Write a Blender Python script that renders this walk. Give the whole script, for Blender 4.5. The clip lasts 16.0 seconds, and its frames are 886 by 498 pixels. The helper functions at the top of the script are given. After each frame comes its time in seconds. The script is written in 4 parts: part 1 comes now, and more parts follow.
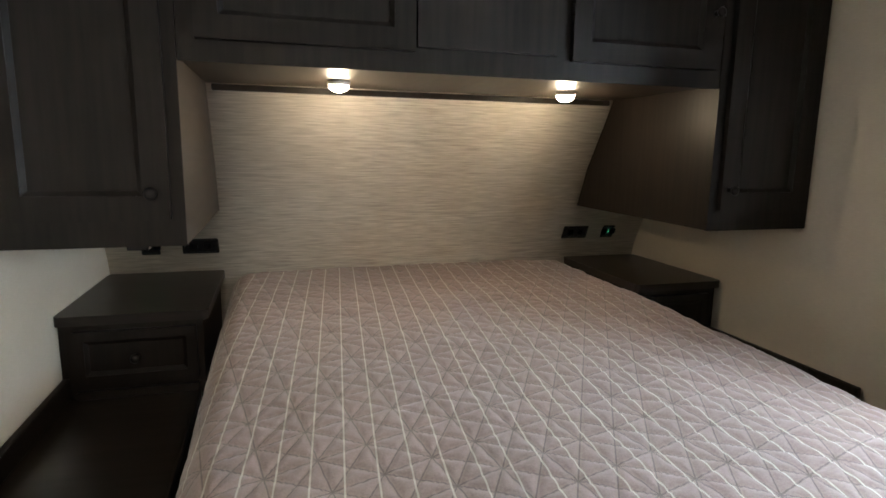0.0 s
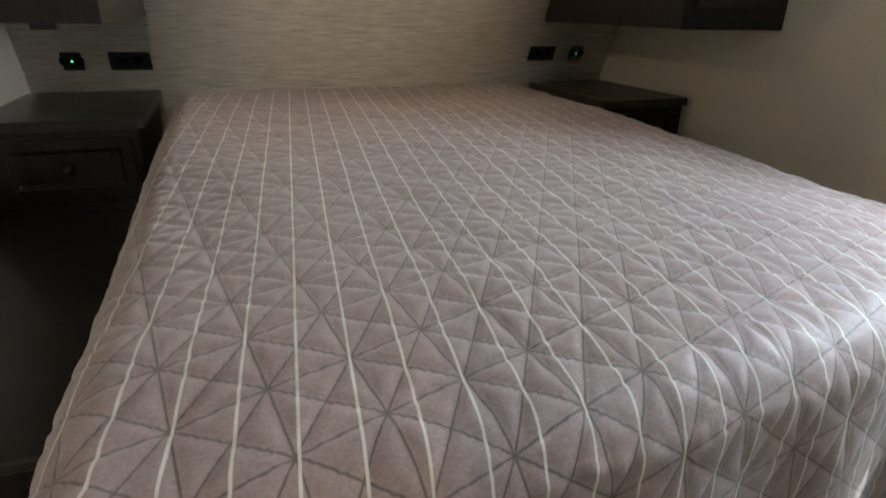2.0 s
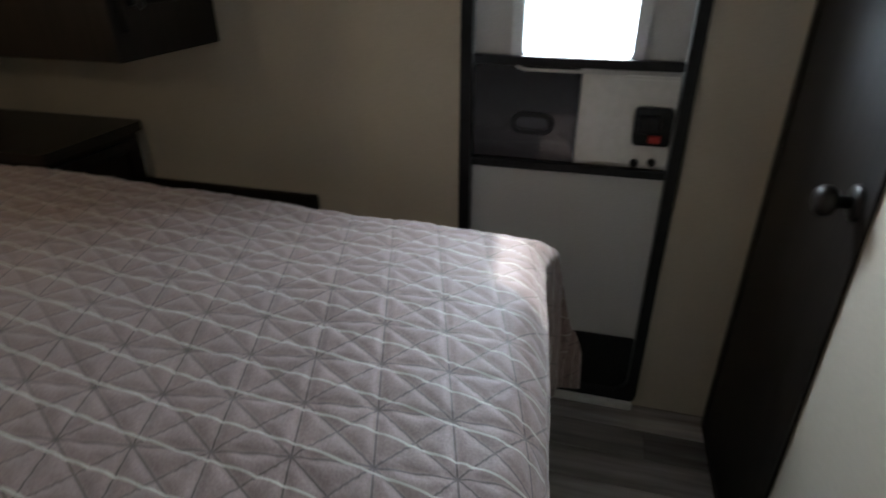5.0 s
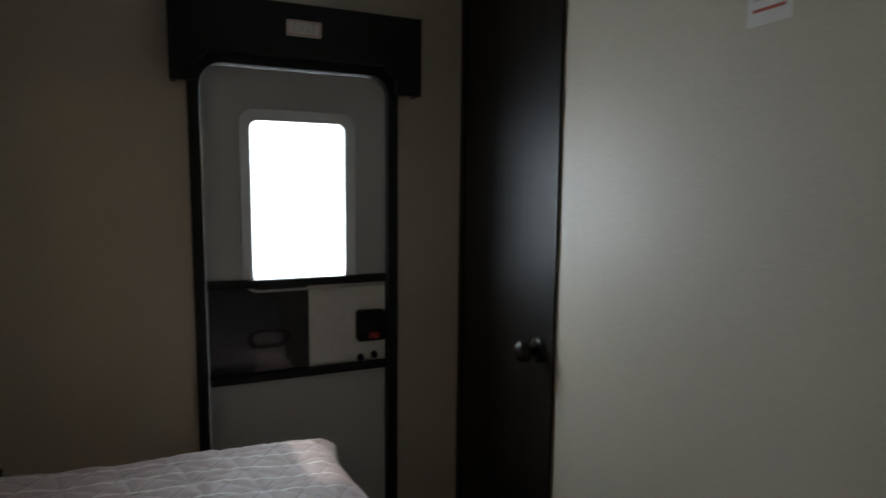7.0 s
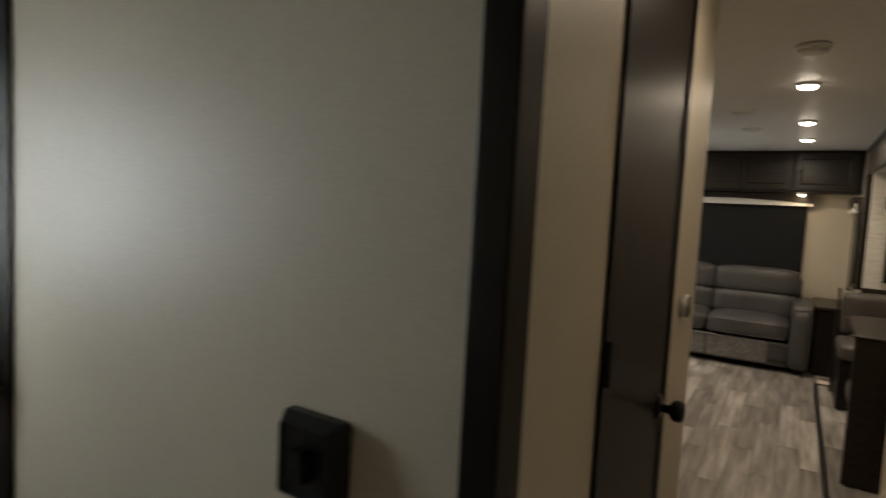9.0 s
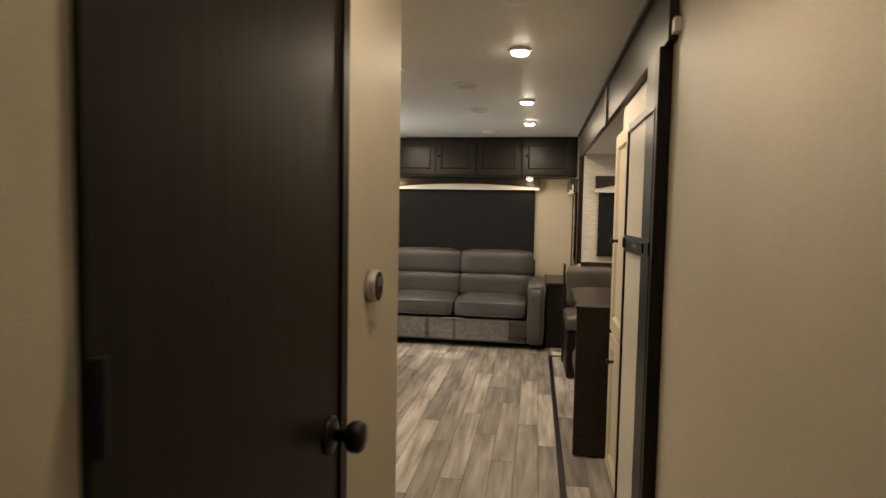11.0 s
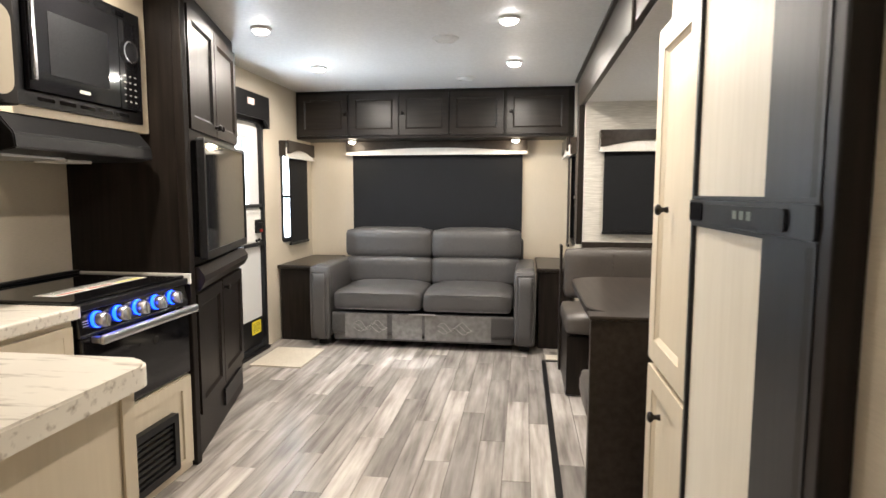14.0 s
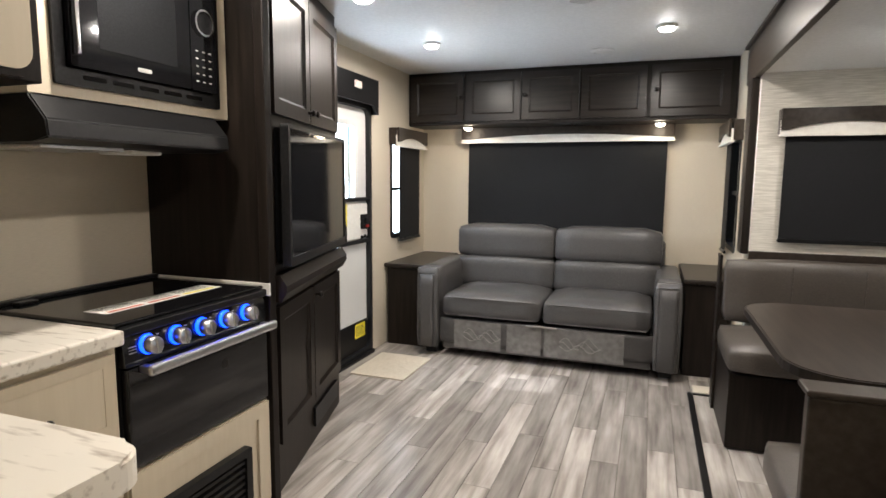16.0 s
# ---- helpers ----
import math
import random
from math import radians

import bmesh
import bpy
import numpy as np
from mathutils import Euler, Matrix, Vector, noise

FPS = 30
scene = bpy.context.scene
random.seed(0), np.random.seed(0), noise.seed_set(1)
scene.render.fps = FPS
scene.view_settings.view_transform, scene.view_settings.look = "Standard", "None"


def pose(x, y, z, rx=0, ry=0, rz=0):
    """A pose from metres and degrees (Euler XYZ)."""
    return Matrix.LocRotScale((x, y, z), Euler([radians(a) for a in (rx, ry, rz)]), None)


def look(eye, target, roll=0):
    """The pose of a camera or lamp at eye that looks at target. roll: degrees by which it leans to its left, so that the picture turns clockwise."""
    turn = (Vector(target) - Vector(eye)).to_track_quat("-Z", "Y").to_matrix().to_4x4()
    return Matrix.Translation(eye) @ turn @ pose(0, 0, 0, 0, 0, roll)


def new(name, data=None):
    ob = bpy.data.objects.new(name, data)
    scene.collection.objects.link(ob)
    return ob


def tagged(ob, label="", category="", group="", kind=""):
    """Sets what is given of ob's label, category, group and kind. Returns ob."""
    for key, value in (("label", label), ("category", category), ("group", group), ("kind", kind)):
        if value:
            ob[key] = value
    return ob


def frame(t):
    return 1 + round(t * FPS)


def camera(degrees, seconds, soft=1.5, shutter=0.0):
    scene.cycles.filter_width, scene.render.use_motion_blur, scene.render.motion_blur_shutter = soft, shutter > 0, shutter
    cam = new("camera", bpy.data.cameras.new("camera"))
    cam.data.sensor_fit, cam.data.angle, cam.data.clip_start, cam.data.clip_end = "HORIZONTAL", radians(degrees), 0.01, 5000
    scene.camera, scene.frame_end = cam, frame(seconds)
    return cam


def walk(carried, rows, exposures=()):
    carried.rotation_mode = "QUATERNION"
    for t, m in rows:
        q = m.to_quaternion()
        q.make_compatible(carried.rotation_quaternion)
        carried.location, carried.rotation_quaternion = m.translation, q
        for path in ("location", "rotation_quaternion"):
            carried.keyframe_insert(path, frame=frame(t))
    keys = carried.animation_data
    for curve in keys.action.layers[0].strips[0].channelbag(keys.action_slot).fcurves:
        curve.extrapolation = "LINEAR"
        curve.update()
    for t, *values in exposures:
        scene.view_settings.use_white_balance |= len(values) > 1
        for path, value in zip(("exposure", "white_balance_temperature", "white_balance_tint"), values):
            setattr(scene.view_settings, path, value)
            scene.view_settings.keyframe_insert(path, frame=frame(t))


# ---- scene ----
cam = camera(75.2, 16.0, shutter=0.5)

PATH = [
    (0, (1.722, -6.363, 1.349), (1.177, -8.257, 1.01), 0.9),
    (0.5, (1.722, -6.381, 1.298), (1.145, -8.257, 0.912), 0.9),
    (1, (1.711, -6.39, 1.233), (1.116, -8.232, 0.73), 1.0),
    (1.5, (1.696, -6.392, 1.182), (1.084, -8.18, 0.529), 1.1),
    (2, (1.693, -6.388, 1.152), (1.064, -8.122, 0.379), 1.2),
    (2.5, (1.679, -6.404, 1.13), (1.035, -8.085, 0.258), 1.2),
    (3, (1.6, -6.441, 1.142), (0.9, -8.07, 0.218), 1.0),
    (3.5, (1.483, -6.538, 1.129), (0.551, -8.044, 0.2), 0.5),
    (4, (1.446, -6.617, 1.168), (0.292, -7.955, 0.231), -0.3),
    (4.5, (1.494, -6.684, 1.298), (0.052, -7.641, 0.296), -1.2),
    (4.7, (1.53, -6.714, 1.336), (-0.037, -7.469, 0.349), -0.9),
    (6.8, (1.740, -7.147, 1.370), (-0.112, -6.442, 1.118), 0.7),
    (7, (1.759, -7.130, 1.381), (-0.071, -6.352, 1.164), 0.6),
    (7.5, (1.799, -7.000, 1.340), (0.026, -6.078, 1.247), 0.0),
    (8, (1.789, -6.950, 1.300), (0.185, -5.739, 1.272), -0.8),
    (8.5, (1.835, -6.940, 1.335), (0.532, -5.404, 1.270), 0.8),
    (9, (1.870, -6.835, 1.350), (0.827, -5.136, 1.195), 3.0),
    (9.5, (1.908, -6.693, 1.297), (1.153, -4.844, 1.187), 1.8),
    (10, (1.944, -6.603, 1.278), (1.385, -4.686, 1.17), 1.5),
    (12.3, (1.948, -5.721, 1.189), (1.742, -3.735, 1.063), 0.1),
    (12.5, (1.932, -5.669, 1.182), (1.724, -3.684, 1.051), 0.1),
    (13, (1.908, -5.505, 1.177), (1.699, -3.522, 1.022), 0.2),
    (13.5, (1.921, -5.282, 1.176), (1.698, -3.302, 0.998), 0.2),
    (14, (1.944, -5.125, 1.184), (1.669, -3.153, 0.99), 0.1),
    (14.5, (1.889, -4.98, 1.184), (1.524, -3.025, 0.98), 0.2),
    (15, (1.845, -4.82, 1.187), (1.376, -2.889, 0.968), 0.3),
    (15.5, (1.816, -4.679, 1.197), (1.246, -2.775, 0.966), 0.4),
    (16, (1.834, -4.602, 1.22), (1.162, -2.733, 0.982), 0.5),
]
EXPOSURES = ((0, 0.95, 6300, 10), (2, 0.65, 6200, 10), (3.5, 0.3, 6000, 10), (4.7, -0.15, 6100, 10), (6.8, -1.5, 6400, 10), (8, -1.45, 6800, 10), (8.5, -1.4, 7000, 10),
             (9, -1.25, 7200, 10), (10, -1.0, 8000, 10), (12.3, 0.25, 6800, 10), (13.5, 0.55, 6250, 10), (14.5, 0.38, 5950, 10), (16, 0.1, 5900, 10))
walk(cam, [(t, look(eye, target, roll)) for t, eye, target, roll in PATH], EXPOSURES)

# ---- world and sun ----
world = bpy.data.worlds.new("sky")
scene.world = world
world.use_nodes = True
wn = world.node_tree.nodes
sky = wn.new("ShaderNodeTexSky")
sky.sky_type = "NISHITA"
sky.sun_disc = False
sky.sun_elevation = radians(48)
sky.sun_rotation = radians(266)
world.node_tree.links.new(sky.outputs[0], wn["Background"].inputs[0])
wn["Background"].inputs[1].default_value = 0.15
SUN_WAY = Vector((0.66, 0.05, -0.74))
sun = new("sun", bpy.data.lights.new("sun", "SUN"))
sun.data.energy = 5.0
sun.data.angle = radians(2.0)
sun.data.color = (1.0, 0.95, 0.88)
sun.matrix_world = look((-20, 0, 20), Vector((-20, 0, 20)) + SUN_WAY)

LAMP_LIVING = 13.0
LAMP_BED = 1.9


def down_light(name, x, y, z, watts, color, size):
    lamp = new(name, bpy.data.lights.new(name, "AREA"))
    lamp.data.shape = "DISK"
    lamp.data.size = size
    lamp.data.energy = watts
    lamp.data.color = color
    lamp.data.spread = radians(175)
    lamp.location = (x, y, z)
    return lamp


def window_light(name, y, z, wide, high, watts, x=-0.075):
    """Daylight of the open sky at a door window."""
    lamp = new(name, bpy.data.lights.new(name, "AREA"))
    lamp.data.shape = "RECTANGLE"
    lamp.data.size, lamp.data.size_y = wide, high
    lamp.data.energy = watts
    lamp.data.color = (0.80, 0.91, 1.0)
    lamp.matrix_world = look((x, y, z), (1.0, y, z))
    return lamp


window_light("bedroom_daylight", -6.85, 1.62, 1.1, 1.3, 160.0, -0.5)
window_light("entrance_daylight", -1.34, 1.33, 0.30, 0.50, 14.0)
window_light("side_daylight", -0.43, 1.15, 0.44, 0.68, 8.0)


# ---- materials ----
def mat_new(name, color, rough=0.5, metal=0.0, spec=0.5):
    m = bpy.data.materials.new(name)
    m.use_nodes = True
    b = m.node_tree.nodes["Principled BSDF"]
    b.inputs["Base Color"].default_value = (*color, 1)
    b.inputs["Roughness"].default_value = rough
    b.inputs["Metallic"].default_value = metal
    b.inputs["Specular IOR Level"].default_value = spec
    return m


def mat_noise(name, ca, cb, scale=(10, 10, 10), rough=0.5, bump=0.1, detail=6, big=0.0, lo=0.35, hi=0.65, bdist=0.002, rand=0.0, spec=0.5):
    """Two colours mixed by stretched noise, with bump, a broad second noise, and per-object tint."""
    m = mat_new(name, ca, rough, 0, spec)
    n, l = m.node_tree.nodes, m.node_tree.links
    b = n["Principled BSDF"]
    tc = n.new("ShaderNodeTexCoord")
    mp = n.new("ShaderNodeMapping")
    mp.inputs["Scale"].default_value = scale
    l.new(tc.outputs["Object"], mp.inputs["Vector"])
    src = mp.outputs["Vector"]
    info = None
    if rand:
        info = n.new("ShaderNodeObjectInfo")
        add = n.new("ShaderNodeVectorMath")
        add.operation = "ADD"
        mul = n.new("ShaderNodeVectorMath")
        mul.operation = "SCALE"
        mul.inputs[0].default_value = (37, 91, 13)
        l.new(info.outputs["Random"], mul.inputs["Scale"])
        l.new(src, add.inputs[0])
        l.new(mul.outputs[0], add.inputs[1])
        src = add.outputs[0]
    no = n.new("ShaderNodeTexNoise")
    no.inputs["Scale"].default_value = 1.0
    no.inputs["Detail"].default_value = detail
    l.new(src, no.inputs["Vector"])
    ramp = n.new("ShaderNodeValToRGB")
    ramp.color_ramp.elements[0].position = lo
    ramp.color_ramp.elements[1].position = hi
    ramp.color_ramp.elements[0].color = (*ca, 1)
    ramp.color_ramp.elements[1].color = (*cb, 1)
    l.new(no.outputs["Fac"], ramp.inputs["Fac"])
    out = ramp.outputs["Color"]
    if big or rand:
        n2 = n.new("ShaderNodeTexNoise")
        n2.inputs["Scale"].default_value = 2.3
        n2.inputs["Detail"].default_value = 3
        l.new(tc.outputs["Object"], n2.inputs["Vector"])
        mr = n.new("ShaderNodeMapRange")
        mr.inputs["From Min"].default_value = 0.3
        mr.inputs["From Max"].default_value = 0.7
        mr.inputs["To Min"].default_value = 1 - big
        mr.inputs["To Max"].default_value = 1 + big
        l.new(n2.outputs["Fac"], mr.inputs["Value"])
        val = mr.outputs["Result"]
        if rand:
            r2 = n.new("ShaderNodeMapRange")
            r2.inputs["To Min"].default_value = 1 - rand
            r2.inputs["To Max"].default_value = 1 + rand
            l.new(info.outputs["Random"], r2.inputs["Value"])
            mm = n.new("ShaderNodeMath")
            mm.operation = "MULTIPLY"
            l.new(val, mm.inputs[0])
            l.new(r2.outputs["Result"], mm.inputs[1])
            val = mm.outputs[0]
        sc = n.new("ShaderNodeVectorMath")
        sc.operation = "SCALE"
        l.new(out, sc.inputs[0])
        l.new(val, sc.inputs["Scale"])
        out = sc.outputs[0]
    l.new(out, b.inputs["Base Color"])
    if bump:
        bp = n.new("ShaderNodeBump")
        bp.inputs["Strength"].default_value = bump
        bp.inputs["Distance"].default_value = bdist
        l.new(no.outputs["Fac"], bp.inputs["Height"])
        l.new(bp.outputs["Normal"], b.inputs["Normal"])
    return m


def mat_emit(name, color, strength):
    m = mat_new(name, color, 0.4)
    b = m.node_tree.nodes["Principled BSDF"]
    b.inputs["Emission Color"].default_value = (*color, 1)
    b.inputs["Emission Strength"].default_value = strength
    return m


WALLPAPER = mat_noise("wallpaper", (0.545, 0.485, 0.385), (0.585, 0.52, 0.415), (40, 40, 420), 0.5, 0.10, 3, 0.04, bdist=0.001)
ACCENT = mat_noise("accent_wallpaper", (0.40, 0.36, 0.30), (0.70, 0.65, 0.57), (11, 11, 260), 0.6, 0.3, 5, 0.05, 0.3, 0.7)
LINEN = mat_noise("slide_wallpaper", (0.50, 0.47, 0.41), (0.72, 0.69, 0.62), (14, 14, 210), 0.6, 0.3, 5, 0.04, 0.3, 0.7)
CEILING = mat_noise("ceiling_vinyl", (0.72, 0.71, 0.69), (0.78, 0.77, 0.75), (60, 60, 60), 0.45, 0.05, 3, 0.02)
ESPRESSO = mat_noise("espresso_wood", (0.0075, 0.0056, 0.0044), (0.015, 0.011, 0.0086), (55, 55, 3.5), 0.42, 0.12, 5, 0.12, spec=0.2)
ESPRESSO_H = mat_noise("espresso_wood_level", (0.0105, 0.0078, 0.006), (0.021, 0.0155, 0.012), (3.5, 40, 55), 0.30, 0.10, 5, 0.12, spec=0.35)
BROWN = mat_noise("brown_laminate", (0.021, 0.016, 0.0125), (0.036, 0.028, 0.022), (40, 4, 40), 0.38, 0.1, 5, 0.12, spec=0.22)
CREAM = mat_noise("cream_laminate", (0.56, 0.49, 0.37), (0.585, 0.515, 0.395), (60, 60, 5), 0.42, 0.02, 4, 0.03)
FRIDGE = mat_noise("fridge_panel", (0.62, 0.575, 0.48), (0.66, 0.615, 0.52), (70, 70, 5), 0.4, 0.05, 4, 0.02)
MARBLE = mat_noise("counter_laminate", (0.36, 0.31, 0.25), (0.70, 0.66, 0.58), (9, 55, 55), 0.34, 0.03, 10, 0.08, 0.30, 0.46)
PLANK = mat_noise("vinyl_plank", (0.158, 0.140, 0.125), (0.41, 0.378, 0.348), (26, 2.2, 26), 0.24, 0.10, 10, 0.22, 0.27, 0.72, 0.001, 0.36)
LEATHER = mat_noise("grey_leatherette", (0.052, 0.050, 0.050), (0.078, 0.075, 0.074), (180, 180, 180), 0.40, 0.25, 4, 0.07, bdist=0.001, spec=0.35)
DINETTE = mat_noise("taupe_leatherette", (0.046, 0.039, 0.033), (0.066, 0.056, 0.047), (180, 180, 180), 0.42, 0.25, 4, 0.07, bdist=0.001)
SHADE = mat_noise("blackout_blind", (0.011, 0.0115, 0.013), (0.017, 0.0175, 0.019), (300, 300, 300), 0.6, 0.1, 2, 0.05, spec=0.12)
BLACK = mat_noise("black_plastic", (0.006, 0.006, 0.0065), (0.011, 0.011, 0.0115), (90, 90, 90), 0.34, 0.05, 3, 0.05, spec=0.22)
GLOSS = mat_new("black_glass", (0.006, 0.006, 0.007), 0.06)
BLUEBLACK = mat_noise("black_trim", (0.008, 0.0085, 0.010), (0.013, 0.0135, 0.015), (60, 60, 5), 0.38, 0.05, 3, 0.05, spec=0.3)
WHITE = mat_noise("white_plastic", (0.72, 0.71, 0.68), (0.78, 0.77, 0.74), (50, 50, 50), 0.4, 0.03, 3, 0.03)
DOORSKIN = mat_noise("door_skin", (0.55, 0.55, 0.54), (0.62, 0.62, 0.61), (200, 200, 200), 0.5, 0.15, 3, 0.03)
STEEL = mat_noise("brushed_steel", (0.55, 0.55, 0.56), (0.68, 0.68, 0.69), (6, 300, 300), 0.28, 0.05, 3)
STEEL.node_tree.nodes["Principled BSDF"].inputs["Metallic"].default_value = 1.0
CHROME = mat_new("chrome", (0.8, 0.8, 0.82), 0.12, 1.0)
BRONZE = mat_new("bronze_knob", (0.02, 0.017, 0.015), 0.28, 0.6)
RED = mat_new("red_plastic", (0.5, 0.03, 0.02), 0.4)
YELLOW = mat_new("yellow_label", (0.75, 0.62, 0.03), 0.5)
PAPER = mat_noise("paper_label", (0.70, 0.68, 0.63), (0.77, 0.75, 0.70), (40, 40, 40), 0.6, 0.0)
INK = mat_new("ink", (0.03, 0.03, 0.03), 0.6)
RUST = mat_new("red_ink", (0.45, 0.10, 0.06), 0.6)
MAT_RUG = mat_noise("door_mat", (0.42, 0.37, 0.29), (0.56, 0.51, 0.42), (160, 160, 160), 0.9, 0.6, 4, 0.1, bdist=0.004)
SILVER = mat_new("silver_plastic", (0.55, 0.53, 0.50), 0.3, 0.7)
FILM = mat_noise("clear_film", (0.12, 0.115, 0.11), (0.17, 0.165, 0.16), (25, 25, 25), 0.12, 0.5, 4, 0.1, bdist=0.004)
SCRIPT = mat_new("silver_script", (0.20, 0.19, 0.18), 0.5)
LED_WARM = mat_emit("warm_led", (1.0, 0.86, 0.66), 22.0)
LED_WHITE = mat_emit("white_led", (1.0, 0.93, 0.82), 45.0)
LED_BLUE = mat_emit("blue_led", (0.012, 0.06, 1.0), 5.0)
LED_GREEN = mat_emit("green_led", (0.1, 0.9, 0.4), 2.0)
GLASS = mat_new("window_glass", (0.95, 0.97, 0.97), 0.0)
GLASS.node_tree.nodes["Principled BSDF"].inputs["Transmission Weight"].default_value = 1.0
GLASS.node_tree.nodes["Principled BSDF"].inputs["IOR"].default_value = 1.1
CONCRETE = mat_noise("concrete", (0.45, 0.44, 0.42), (0.55, 0.54, 0.52), (3, 3, 3), 0.9, 0.2, 6, 0.1)
BASE = mat_noise("mattress_ticking", (0.10, 0.08, 0.07), (0.13, 0.11, 0.09), (90, 90, 90), 0.9, 0.2)
SCREEN = mat_new("lcd", (0.16, 0.18, 0.15), 0.3)


def quilt_material():
    m = mat_noise("quilt_cotton", (0.232, 0.166, 0.150), (0.284, 0.210, 0.192), (240, 240, 240), 0.62, 0.25, 4, 0.06, bdist=0.0015)
    n, l = m.node_tree.nodes, m.node_tree.links
    b = n["Principled BSDF"]
    b.inputs["Sheen Weight"].default_value = 0.25
    at = n.new("ShaderNodeAttribute")
    at.attribute_name = "cloth"
    sep = n.new("ShaderNodeSeparateXYZ")
    l.new(at.outputs["Vector"], sep.inputs[0])
    md = n.new("ShaderNodeMath")
    md.operation = "PINGPONG"
    md.inputs[1].default_value = 0.02915
    l.new(sep.outputs["X"], md.inputs[0])
    lt = n.new("ShaderNodeMapRange")
    lt.inputs["From Min"].default_value = 0.0012
    lt.inputs["From Max"].default_value = 0.0022
    lt.inputs["To Min"].default_value = 1.0
    lt.inputs["To Max"].default_value = 0.0
    l.new(md.outputs[0], lt.inputs["Value"])
    def calc(op, a, b_):
        k = n.new("ShaderNodeMath")
        k.operation = op
        for q, x in enumerate((a, b_)):
            if isinstance(x, (int, float)):
                k.inputs[q].default_value = x
            else:
                l.new(x, k.inputs[q])
        return k.outputs[0]

    sa, sb = sep.outputs["Y"], sep.outputs["Z"]
    runs = [calc("MULTIPLY", calc("PINGPONG", e, 0.5), size) for e, size in
            ((sa, 0.0955), (sb, 0.1), (calc("SUBTRACT", sa, sb), 0.0695), (calc("ADD", sa, sb), 0.0705))]
    least = calc("MINIMUM", calc("MINIMUM", runs[0], runs[1]), calc("MINIMUM", runs[2], runs[3]))
    st = n.new("ShaderNodeMapRange")
    st.inputs["From Min"].default_value = 0.0007
    st.inputs["From Max"].default_value = 0.0020
    st.inputs["To Min"].default_value = 0.42
    st.inputs["To Max"].default_value = 1.0
    l.new(least, st.inputs["Value"])
    sew = n.new("ShaderNodeVectorMath")
    sew.operation = "SCALE"
    l.new(b.inputs["Base Color"].links[0].from_socket, sew.inputs[0])
    l.new(st.outputs["Result"], sew.inputs["Scale"])
    l.new(sew.outputs[0], b.inputs["Base Color"])
    mix = n.new("ShaderNodeMix")
    mix.data_type = "RGBA"
    mix.inputs[7].default_value = (0.52, 0.48, 0.41, 1)
    old = b.inputs["Base Color"].links[0].from_socket
    l.new(lt.outputs["Result"], mix.inputs[0])
    l.new(old, mix.inputs[6])
    l.new(mix.outputs[2], b.inputs["Base Color"])
    return m


QUILT = quilt_material()


# ---- building helpers ----
def link(name, bm, material, parent=None, label="", smooth=False):
    me = bpy.data.meshes.new(name)
    bmesh.ops.recalc_face_normals(bm, faces=bm.faces)
    bm.to_mesh(me)
    bm.free()
    me.materials.append(material)
    if smooth:
        for p in me.polygons:
            p.use_smooth = True
    ob = new(name, me)
    if parent is not None:
        ob.parent = parent
    if label:
        ob["label"] = label
    return ob


def part(name, bm, material, parent, label="", smooth=False):
    return link(name, bm, material, parent, label, smooth)


def thing(name, label, category, group="", kind=""):
    return tagged(new(name), label, category, group, kind)


def add_box(bm, lo, hi, bevel=0.0, seg=2):
    c = [(a + b) / 2 for a, b in zip(lo, hi)]
    s = [abs(b - a) for a, b in zip(lo, hi)]
    r = bmesh.ops.create_cube(bm, size=1.0, matrix=Matrix.LocRotScale(c, None, s))
    if bevel:
        es = list({e for v in r["verts"] for e in v.link_edges})
        bmesh.ops.bevel(bm, geom=es, offset=min(bevel, min(s) * 0.45), segments=seg, affect="EDGES", profile=0.5)
    return bm


def box(lo, hi, bevel=0.004, seg=2):
    return add_box(bmesh.new(), lo, hi, bevel, seg)


def rr(u0, v0, u1, v1, r, n=5):
    """A rounded rectangle, counter-clockwise."""
    r = max(r, 0.0005)
    pts = []
    for cu, cv, a0 in ((u1 - r, v0 + r, -90), (u1 - r, v1 - r, 0), (u0 + r, v1 - r, 90), (u0 + r, v0 + r, 180)):
        for i in range(n + 1):
            a = radians(a0 + 90 * i / n)
            pts.append((cu + r * math.cos(a), cv + r * math.sin(a)))
    return pts


def east(x):
    """Plane coordinates on a wall that faces +x: u along y, v up, w out of the wall."""
    return lambda u, v, w: (x + w, u, v)


def west(x):
    return lambda u, v, w: (x - w, u, v)


def south(y):
    return lambda u, v, w: (u, y - w, v)


def north(y):
    return lambda u, v, w: (u, y + w, v)


def level(z):
    return lambda u, v, w: (u, v, z + w)


def plate(m, pts, w0, w1, bm=None):
    bm = bm or bmesh.new()
    a = [bm.verts.new(m(u, v, w0)) for u, v in pts]
    b = [bm.verts.new(m(u, v, w1)) for u, v in pts]
    bm.faces.new(a)
    bm.faces.new(b)
    for i in range(len(pts)):
        j = (i + 1) % len(pts)
        bm.faces.new((a[i], a[j], b[j], b[i]))
    return bm


def ring(m, outer, inner, w0, w1, bm=None, w1in=None):
    bm = bm or bmesh.new()
    win = w1 if w1in is None else w1in
    loops = [[bm.verts.new(m(u, v, w)) for u, v in p] for p, w in ((outer, w0), (outer, w1), (inner, win), (inner, w0))]
    k = len(outer)
    for q in range(4):
        a, b = loops[q], loops[(q + 1) % 4]
        for i in range(k):
            j = (i + 1) % k
            bm.faces.new((a[i], a[j], b[j], b[i]))
    return bm


